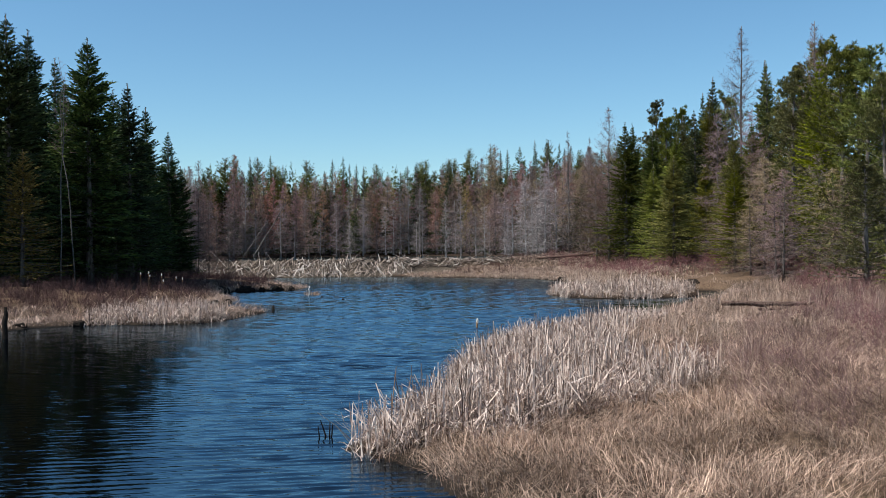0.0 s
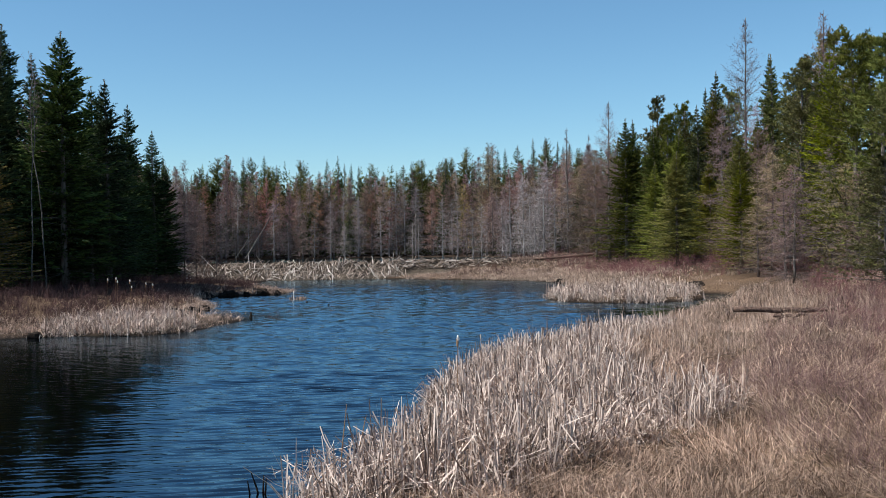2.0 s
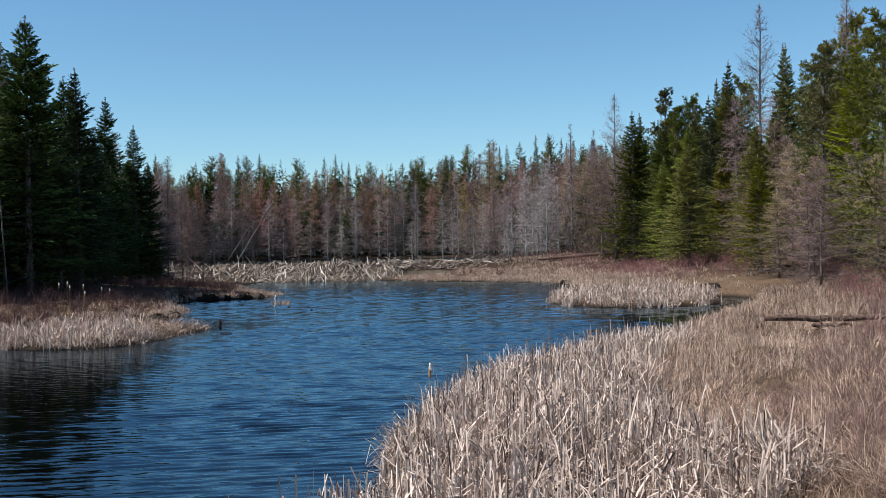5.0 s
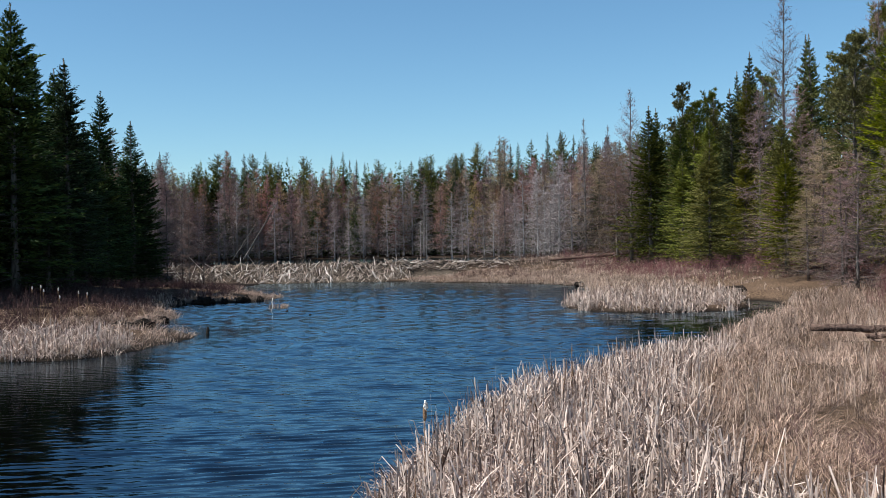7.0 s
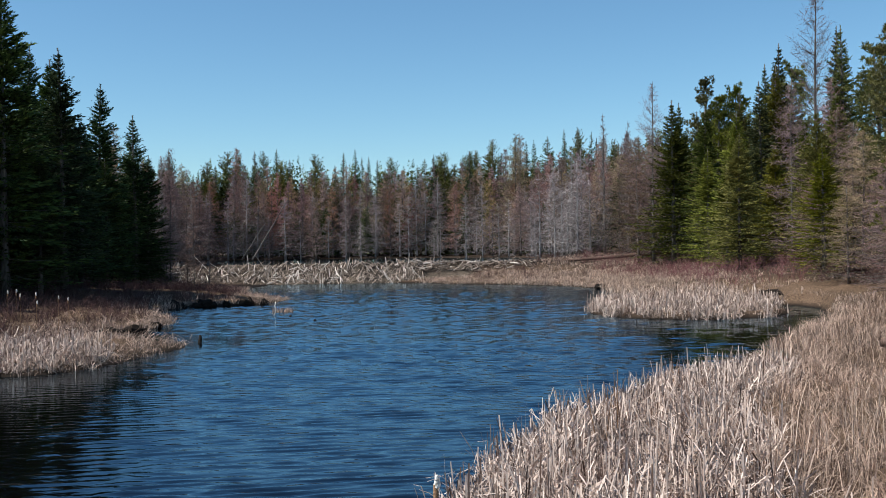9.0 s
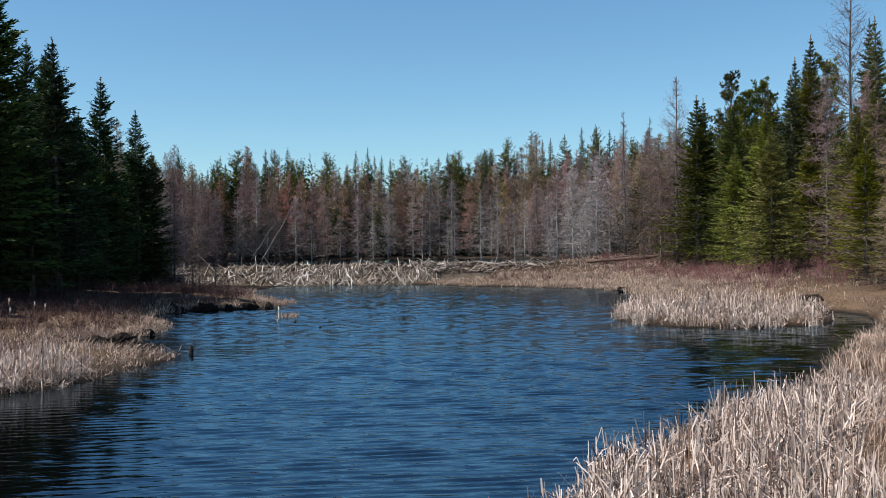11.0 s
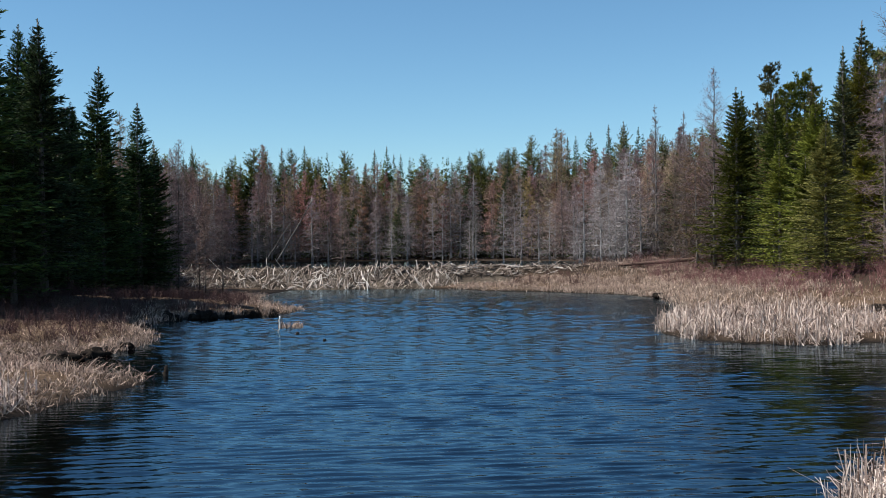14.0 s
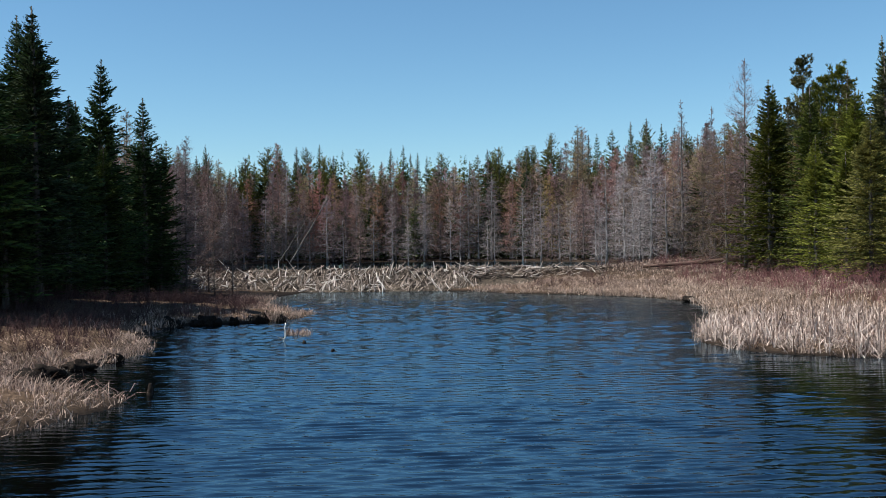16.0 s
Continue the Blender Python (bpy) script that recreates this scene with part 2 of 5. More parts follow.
def kites(start, way, length, width, rng, flat=0.45):
    """Folded needle sprays: four-cornered leaves from start along way, in two triangles."""
    way = unit(way)
    up = unit(np.array([0, 0, 1.0]) * flat + rng.normal(size=way.shape) * (1 - flat))
    side = unit(np.cross(way, up))
    nrm = np.cross(side, way)
    length, width = np.asarray(length)[..., None], np.asarray(width)[..., None]
    mid = start + way * length * 0.45 - nrm * width * 0.25
    v = np.stack([start, mid + side * width / 2, start + way * length, mid - side * width / 2], 1)
    base = np.arange(len(start))[:, None] * 4
    f = np.concatenate([base + [0, 1, 2], base + [0, 2, 3]])
    return v.reshape(-1, 3), f


def blades(root, height, width, lean, turn, bend, rng, snap=None, blunt=0.0):
    """Upright leaves in three triangles each. lean: radians from upright at the foot, bend: further radians past the middle."""
    n = len(root)
    out = np.stack([np.cos(turn), np.sin(turn), np.zeros(n)], 1)
    up = np.array([0, 0, 1.0])
    face = rng.uniform(0, math.pi, n)
    side = np.stack([np.cos(face), np.sin(face), np.zeros(n)], 1)
    part_at = np.full(n, 0.55) if snap is None else snap
    d1 = out * np.sin(lean)[:, None] + up * np.cos(lean)[:, None]
    d2 = out * np.sin(lean + bend)[:, None] + up * np.cos(lean + bend)[:, None]
    h, w = np.asarray(height)[:, None], np.asarray(width)[:, None]
    mid = root + d1 * h * part_at[:, None]
    tip = mid + d2 * h * (1 - part_at[:, None])
    if blunt:
        e = side * w * blunt / 2
        v = np.stack([root - side * w / 2, root + side * w / 2, mid - side * w * 0.5, mid + side * w * 0.5, tip - e, tip + e], 1)
        base = np.arange(n)[:, None] * 6
        f = np.concatenate([base + [0, 1, 3], base + [0, 3, 2], base + [2, 3, 5], base + [2, 5, 4]])
        return v.reshape(-1, 3), f
    v = np.stack([root - side * w / 2, root + side * w / 2, mid - side * w * 0.45, mid + side * w * 0.45, tip], 1)
    base = np.arange(n)[:, None] * 5
    f = np.concatenate([base + [0, 1, 3], base + [0, 3, 2], base + [2, 3, 4]])
    return v.reshape(-1, 3), f


# ---- plan: shores and heights ----
SHORE = np.array([
    (9, -45), (8.5, -8), (7, 0), (5, 7), (3.4, 12), (2.2, 15.6), (1.7, 17.2), (1.0, 18.2), (0.55, 19.2), (1.1, 21.1), (2.6, 23.0), (3.3, 25.2), (3.15, 28.3), (3.6, 31),
    (4.8, 34.1), (6.2, 37.6), (7.6, 40.2), (9.0, 42.6), (11.3, 45.3), (13.8, 48.2), (15.5, 51), (16.7, 53), (18.1, 55.8), (20.1, 59.4), (22.2, 62.6),
    (24.5, 65.8), (27.4, 71), (29.6, 77), (29.4, 81), (27.8, 81), (26.6, 76.5), (25.4, 73), (23.4, 70.8), (20.1, 69.6), (17.4, 71), (15.8, 73.4), (15.3, 76.7), (17, 84),
    (20.3, 93), (22, 102), (22.8, 109), (21.4, 116), (15.2, 123.6), (10.2, 126.8), (7.2, 132.5), (4, 134.4), (-6, 134.4), (-10, 134), (-11, 125), (-10, 112),
    (-7.5, 103), (-4.6, 99.8), (-4.8, 95.4), (-5.9, 92), (-7.4, 91), (-10.5, 89.4), (-11.3, 87.1), (-11.5, 82), (-9.8, 79.4), (-8.3, 74.5), (-8.7, 71), (-9.0, 68.6), (-9.9, 66.2),
    (-9.2, 64), (-7.4, 62.8), (-5.6, 61.9), (-4.8, 60.6), (-5.2, 58.6), (-6.2, 54.4), (-6.9, 52.2), (-8.8, 51.3), (-11.7, 51.7), (-13.5, 51.3), (-15.2, 50.4), (-16, 47.6),
    (-22, 44.5), (-40, 38), (-60, 10), (-60, -45)])
UPPER_SHORE = np.array([(-24, 137), (22, 136.5), (26, 150), (26, 168), (22, 184), (12, 194), (-2, 197), (-16, 199), (-27, 192), (-33, 176), (-34, 155), (-30, 142)])
UPPER_LEVEL = 2.28


def value_noise(x, y, cell, seed=0):
    x, y = np.asarray(x, float) / cell, np.asarray(y, float) / cell
    i, j = np.floor(x).astype(np.int64), np.floor(y).astype(np.int64)
    u, v = x - i, y - j
    u, v = u * u * (3 - 2 * u), v * v * (3 - 2 * v)

    def corner(a, b):
        k = (a * 374761393 + b * 668265263 + seed * 974634777) & 0x7FFFFFFF
        k = ((k ^ (k >> 13)) * 1274126177) & 0x7FFFFFFF
        return ((k ^ (k >> 16)) & 0xFFFF) / 65535.0

    low = corner(i, j) * (1 - u) + corner(i + 1, j) * u
    high = corner(i, j + 1) * (1 - u) + corner(i + 1, j + 1) * u
    return low * (1 - v) + high * v


def outside(x, y, poly):
    """Distance from the outline, positive outside it."""
    x, y = np.asarray(x, float), np.asarray(y, float)
    best, inside = np.full(x.shape, 1e9), np.zeros(x.shape, bool)
    for (ax, ay), (bx, by) in zip(poly, np.roll(poly, -1, 0)):
        dx, dy = bx - ax, by - ay
        t = np.clip(((x - ax) * dx + (y - ay) * dy) / (dx * dx + dy * dy), 0, 1)
        best = np.minimum(best, np.hypot(x - ax - t * dx, y - ay - t * dy))
        cross = (ay > y) != (by > y)
        inside ^= cross & (x < (bx - ax) * (y - ay) / (by - ay + 1e-12) + ax)
    return np.where(inside, -best, best)


def smooth(a, b, v):
    t = np.clip((v - a) / (b - a), 0, 1)
    return t * t * (3 - 2 * t)


def dam_foot(x):
    return np.interp(x, [-26, -14, -6, 5, 9, 15, 22], [134.9, 134.5, 134.2, 134.2, 134.0, 133.0, 132.5])


def height(x, y):
    x, y = np.asarray(x, float), np.asarray(y, float)
    d = outside(x, y, SHORE) + 0.5 * (value_noise(x, y, 1.3, 3) - 0.5)
    rough = 0.26 * (value_noise(x, y, 1.1, 1) - 0.4) + 0.26 * (value_noise(x, y, 0.7, 14) - 0.5) + 0.3 * (value_noise(x, y, 4, 2) - 0.5)
    land = 0.12 * np.clip(d / 0.3, 0, 1) + 0.02 * np.clip(d, 0, 20) + 1.0 * (1 - np.exp(-np.clip(d - 5, 0, None) / 13))
    land += (0.55 + 0.4 * (x < 0) - 0.75 * (x < 0) * smooth(100, 120, y)) * smooth(68, 100, y) * (1 - np.exp(-np.clip(d, 0, None) / 5)) + rough * smooth(0.1, 2.5, d)
    land += 1.0 * smooth(21, 36, x) * smooth(25, 55, y) * (1 - smooth(92, 120, y))
    land *= 1 - 0.6 * smooth(93, 101, y) * (x < 0) * smooth(-26, -20, x)
    low = np.where(d > 0, land, np.clip(d * 0.4, -0.9, 0))
    up_d = outside(x, y, UPPER_SHORE)
    high = UPPER_LEVEL + np.clip(up_d * 0.1, -0.7, 0.45) + np.where(up_d > 0, rough * 0.8 * smooth(0.5, 4, up_d), 0)
    off = np.clip(np.maximum(-26 - x, x - 21) / 9, 0, 1)
    y0 = dam_foot(x) + 1.2
    w = smooth(y0 - 14 * off, y0 + 2.2 + 10 * off, y)
    z = low * (1 - w) + high * w
    far = np.hypot(x, y - 100)
    return z + 3.0 * smooth(150, 500, far)


def axis_steps(fine_low, fine_high, step, low, high):
    mid = list(np.arange(fine_low, fine_high, step))
    up, down, s = [fine_high], [fine_low], step
    while up[-1] < high:
        s *= 1.25
        up.append(up[-1] + s)
    s = step
    while down[-1] > low:
        s *= 1.25
        down.append(down[-1] - s)
    return np.array(down[:0:-1] + mid + up)


gx, gy = axis_steps(-42, 46, 0.75, -2500, 2500), axis_steps(6, 142, 0.75, -600, 3500)
gx = np.r_[gx[gx < 1], np.arange(1, 24, 0.3), gx[gx > 24]]   # finer where the tussocks are close
gy = np.r_[gy[gy < 9], np.arange(9, 48, 0.3), gy[gy > 48]]
GX, GY = np.meshgrid(gx, gy)
cols = len(gx)
quad = np.arange((len(gy) - 1) * cols).reshape(-1, cols)[:, :-1].ravel()
ground = part("ground", np.stack([GX.ravel(), GY.ravel(), height(GX.ravel(), GY.ravel())], 1),
              np.stack([quad, quad + 1, quad + cols + 1, quad + cols], 1), M_GROUND, smooth=True)
tagged(ground, "matted brown marsh ground and forest floor round the pond", "ground", kind="structure")


def waves(x, y):
    """Small wind waves: many crests, most of them across the pond, in uneven gusts."""
    g = np.random.default_rng(3)
    z = np.zeros(x.shape)
    step = np.interp(y, [9, 36, 36.1, 60, 60.1, 90, 90.1, 140], [0.065, 0.065, 0.09, 0.09, 0.12, 0.12, 0.14, 0.14])
    peak = np.interp(y, [24, 36, 60, 100], [0.24, 0.30, 0.34, 0.40])
    for i in range(62):
        length = 0.19 * 1.03 ** i
        turn = math.pi / 2 + 0.10 + g.normal(0, 0.27)
        k = 2 * math.pi / length
        fine = np.clip((length / step - 2.2) / 2, 0, 1)
        z += 0.0094 * length * np.exp(-3.2 * np.log(length / peak) ** 2) * fine * np.sin(k * (math.cos(turn) * x + math.sin(turn) * y) + g.uniform(0, 6.28))
    gust = 0.80 + 0.25 * value_noise(x * 0.6, y * 0.25, 2.0, 31) + 0.15 * value_noise(x, y * 0.5, 0.9, 32)
    gust += (1.0 - gust) * 0.75 * smooth(48, 75, y)
    lee = smooth(-2.8, 2.8, x + 3.0)
    gust *= 0.26 + 0.74 * np.maximum(lee, smooth(58, 75, y))
    return z * gust * (1 - 0.4 * smooth(98, 126, y))


def sheet(name, xs, ys, z, mat, label, rippled):
    X, Y = np.meshgrid(xs, ys)
    X, Y = X.ravel(), Y.ravel()
    c = len(xs)
    q = np.arange((len(ys) - 1) * c).reshape(-1, c)[:, :-1].ravel()
    Z = z + (waves(X, Y) if rippled else 0 * X)
    ob = part(name, np.column_stack([X, Y, Z]), np.stack([q, q + 1, q + c + 1, q + c], 1), mat, smooth=True)
    return tagged(ob, label, "water", kind="structure")


pond_x = np.r_[np.linspace(-75, -14, 40)[:-1], np.arange(-14, 13, 0.27), np.linspace(13, 45, 50)]
pond_y = np.r_[np.linspace(-60, 9, 50)[:-1], np.arange(9, 36, 0.065), np.arange(36, 60, 0.09), np.arange(60, 90, 0.12), np.arange(90, 137.1, 0.14)]
sheet("water", pond_x, pond_y, 0.0, M_WATER, "wind-rippled dark blue pond water", True)
sheet("water_upper", np.linspace(-48, 42, 10), np.linspace(137.7, 212, 10), UPPER_LEVEL, M_WATER_STILL, "still dark water held back behind the beaver dam", False)

# ---- trees ----
TREE_H = 20.0


def trunk_of(rng, h, r, sway=0.15, top=0.0):
    z = np.linspace(-0.3, h - top, 9)
    k = np.cumsum(rng.normal(0, sway / 4, (9, 2)), 0) * (z / h)[:, None].clip(0)
    rad = r * (1 - 0.93 * (z / h).clip(0, 1)) + 0.012
    rad[0] *= 1.4
    return np.column_stack([k, z]), rad


def tree_base(name, label, category="tree"):
    ob = new(name)
    ob.empty_display_size = 0.5
    return tagged(ob, label, category)


def axis_at(line, z):
    return np.column_stack([np.interp(z, line[:, 2], line[:, 0]), np.interp(z, line[:, 2], line[:, 1]), z])


def limbs_of(start, az, length, rise, lift, thick):
    """Thin three-sided limbs, curved: rise at the foot, lift towards the tip. Points at five steps and the triangles."""
    n = len(start)
    s = np.linspace(0, 1, 4)
    out = np.stack([np.cos(az), np.sin(az)], 1)
    p = np.zeros((n, 4, 3))
    p[:, :, :2] = start[:, None, :2] + out[:, None] * (length[:, None] * s)[..., None]
    p[:, :, 2] = start[:, None, 2] + length[:, None] * (np.tan(rise)[:, None] * s + lift[:, None] * s * s)
    rad = thick[:, None] * (1 - 0.85 * s)
    side = np.stack([-out[:, 1], out[:, 0], np.zeros(n)], 1)[:, None]
    up = np.array([0, 0, 1.0])
    ring = np.stack([p + rad[..., None] * side, p - rad[..., None] * side * 0.5 + rad[..., None] * up * 0.8, p - rad[..., None] * side * 0.5 - rad[..., None] * up * 0.8], 2)
    v = ring.reshape(-1, 3)
    f = []
    for i in range(3):
        for j in range(3):
            a, b = i * 3 + j, i * 3 + (j + 1) % 3
            f += [(a, b, b + 3), (a, b + 3, a + 3)]
    f = (np.arange(n)[:, None, None] * 12 + np.array(f)[None]).reshape(-1, 3)
    return p, v, f


def along(p, s):
    """Points at shares s of limbs p: rows of limb, share."""
    i = np.clip((s * 3).astype(int), 0, 2)
    k = np.arange(len(p))[:, None]
    t = (s * 3 - i)[..., None]
    a, b = p[k, i], p[k, i + 1]
    return a + (b - a) * t, unit(b - a)


def conifer(name, label, seed, radius, mat, bark, whorls=38, arms=8, per=34, spray=0.34, base=0.05, shape=0.95, bare=0.0, droop=-0.2, broad=0.34, light=False, clear=0.0):
    """Spruce or fir, 20 m high at its own scale: whorls of flat, feather-shaped boughs under a pointed leader. clear: share of the stem with thin, dying boughs."""
    rng = np.random.default_rng(seed)
    h = TREE_H
    root = tree_base(name, label)
    line, rad = trunk_of(rng, h, 0.21)
    level = base + (0.968 - base) * ((np.arange(whorls) + 0.5) / whorls) ** 0.9
    share = np.clip(np.repeat(level, arms) + rng.normal(0, 0.009, whorls * arms) * np.repeat(1.15 - level, arms), 0.02, 0.985)
    n_limbs = len(share)
    az = rng.uniform(0, 2 * math.pi, n_limbs)
    gaps = 0.70 + 0.5 * value_noise(az * 1.3 + 50, share * 9, 1.0, seed) + np.repeat(rng.normal(0, 0.10, whorls), arms)
    length = radius * np.clip(0.985 - share, 0.0, 1) ** shape * rng.uniform(0.66, 1.15, n_limbs) * gaps + 0.10
    length *= np.where(share < 0.16, 0.7 + 1.9 * share, 1)
    rise = droop + 1.0 * share ** 1.8 + rng.normal(0, 0.08, n_limbs)
    lift = rng.uniform(0.04, 0.24, n_limbs)
    p, v, f = limbs_of(axis_at(line, share * h), az, length, rise, lift, 0.010 + 0.012 * length)
    if light:
        v, f = slivers(p[:, 0], p[:, 3] - p[:, 0], length, 0.05 + 0 * length, rng)
    part("trunk", *joined([tube(line, rad, 7, 0.12, rng), (v, f)]), bark, root, smooth=True)
    s = 0.06 + 0.94 * (np.arange(per)[None] + rng.random((n_limbs, per))) / per
    at, way = along(p, s)
    thin = np.maximum(bare * (1 - share) ** 1.2, 0.8 * (1 - smooth(clear * 0.5, clear + 0.06, share)) if clear else 0)
    keep = rng.random((n_limbs, per)) > thin[:, None]
    keep &= rng.random((n_limbs, per)) < np.clip(0.3 + length / 1.6, 0, 1)[:, None]
    hand = np.where(rng.random((n_limbs, per)) < 0.5, -1, 1)[..., None] * rng.random((n_limbs, per, 1))
    side = hand * np.stack([-way[..., 1], way[..., 0], 0 * way[..., 0]], -1)
    half = 0.30 * length[:, None] * np.clip(1.12 - s, 0, 1) ** 0.8 * np.clip(s * 5, 0.3, 1)
    at = at + side * half[..., None] + np.array([0, 0, -0.14]) * (np.abs(hand) * half[..., None]) + rng.normal(0, 0.035, at.shape)
    go = way * 0.85 + side * 0.7 + rng.normal(0, 0.22, at.shape) + np.array([0, 0, -0.04])
    size = np.minimum(spray, 0.22 * length + 0.10)[:, None] * (1.2 - 0.45 * s)
    at, go, big = at[keep], go[keep], size[keep] * rng.uniform(0.6, 1.35, keep.sum())
    v1, f1 = kites(at, go, big, big * broad, rng, 0.4)
    zt = h * rng.uniform(0.95, 0.998, 40)
    v3, f3 = kites(axis_at(line, zt), rng.normal(0, 0.42, (40, 3)) + np.array([0, 0, 0.7]), rng.uniform(0.10, 0.24, 40), np.full(40, 0.05), rng)
    part("crown", *joined([(v1, f1), (v3, f3)]), mat, root)
    return root


def bare_tree(name, label, seed, radius, twig_mat, bark, n_limbs=150, per=9, twig=0.5, base=0.1, shape=0.8, width=0.026, rise0=0.0, light=False, stem=0.17, sway=0.2):
    """Leafless larch or dead spruce, 20 m high at its own scale."""
    rng = np.random.default_rng(seed)
    h = TREE_H
    root = tree_base(name, label)
    line, rad = trunk_of(rng, h, stem, sway)
    share = np.sort(base + (0.98 - base) * rng.random(n_limbs) ** 0.9)
    az = rng.uniform(0, 2 * math.pi, n_limbs)
    length = radius * np.clip(1 - share, 0.0, 1) ** shape * rng.uniform(0.45, 1.15, n_limbs) + 0.12
    rise = np.clip(rise0 + 0.5 * share ** 2 + rng.normal(0, 0.32, n_limbs), -0.7, 0.85)
    p, v, f = limbs_of(axis_at(line, share * h), az, length, rise, rng.uniform(-0.1, 0.2, n_limbs), 0.010 + 0.009 * length)
    if light:
        v, f = slivers(p[:, 0], p[:, 3] - p[:, 0], length, 0.03 + 0.02 * length, rng)
    part("trunk", *joined([tube(line, rad, 6, 0.1, rng), (v, f)]), bark, root, smooth=True)
    s = 0.1 + 0.9 * rng.random((n_limbs, per))
    at, way = along(p, s)
    go = way * 0.7 + rng.normal(0, 0.65, at.shape) + np.array([0, 0, 0.05])
    at, go = at.reshape(-1, 3), go.reshape(-1, 3)
    ln = np.repeat(np.minimum(twig, 0.3 * length + 0.12), per) * rng.uniform(0.5, 1.4, len(at))
    v1, f1 = slivers(at, go, ln, np.full(len(at), width), rng)
    tip = at + unit(go) * (ln * rng.uniform(0.3, 0.8, len(at)))[:, None]
    v2, f2 = slivers(tip, go + rng.normal(0, 0.9, go.shape), ln * 0.65, np.full(len(at), width * 0.8), rng)
    part("crown", *joined([(v1, f1), (v2, f2)]), twig_mat, root, "bare twigs")
    return root


def pine(name, label, seed, radius, mat, bark, n_limbs=60, per=9, base=0.15, needles=13, length0=0.36):
    """White pine: uneven upswept limbs that end in tufts of long needles."""
    rng = np.random.default_rng(seed)
    h = TREE_H
    root = tree_base(name, label)
    line, rad = trunk_of(rng, h, 0.26, 0.35)
    share = np.sort(base + (0.985 - base) * rng.random(n_limbs) ** 0.85)
    az = rng.uniform(0, 2 * math.pi, n_limbs)
    length = radius * (np.clip(1 - share, 0.0, 1) ** 0.7) * rng.uniform(0.45, 1.2, n_limbs) + 0.25
    rise = 0.05 + 0.6 * share + rng.normal(0, 0.15, n_limbs)
    p, v, f = limbs_of(axis_at(line, share * h), az, length, rise, rng.uniform(0.05, 0.3, n_limbs), 0.016 + 0.014 * length)
    part("trunk", *joined([tube(line, rad, 8, 0.12, rng), (v, f)]), bark, root, smooth=True)
    s = np.concatenate([0.3 + 0.7 * rng.random((n_limbs, per - 1)), np.ones((n_limbs, 1))], 1)
    at, way = along(p, np.minimum(s, 0.999))
    at = at + rng.normal(0, 0.3, at.shape) * (0.36 + 0.16 * length)[:, None, None]
    at, way = at.reshape(-1, 3), way.reshape(-1, 3)
    at2 = np.repeat(at, needles, 0)
    go = np.repeat(way, needles, 0) * 0.8 + rng.normal(0, 0.6, at2.shape) + np.array([0, 0, 0.35])
    ln = rng.uniform(0.65, 1.35, len(at2)) * length0
    part("crown", *kites(at2, go, ln, ln * 0.16, rng, 0.2), mat, root)
    return root


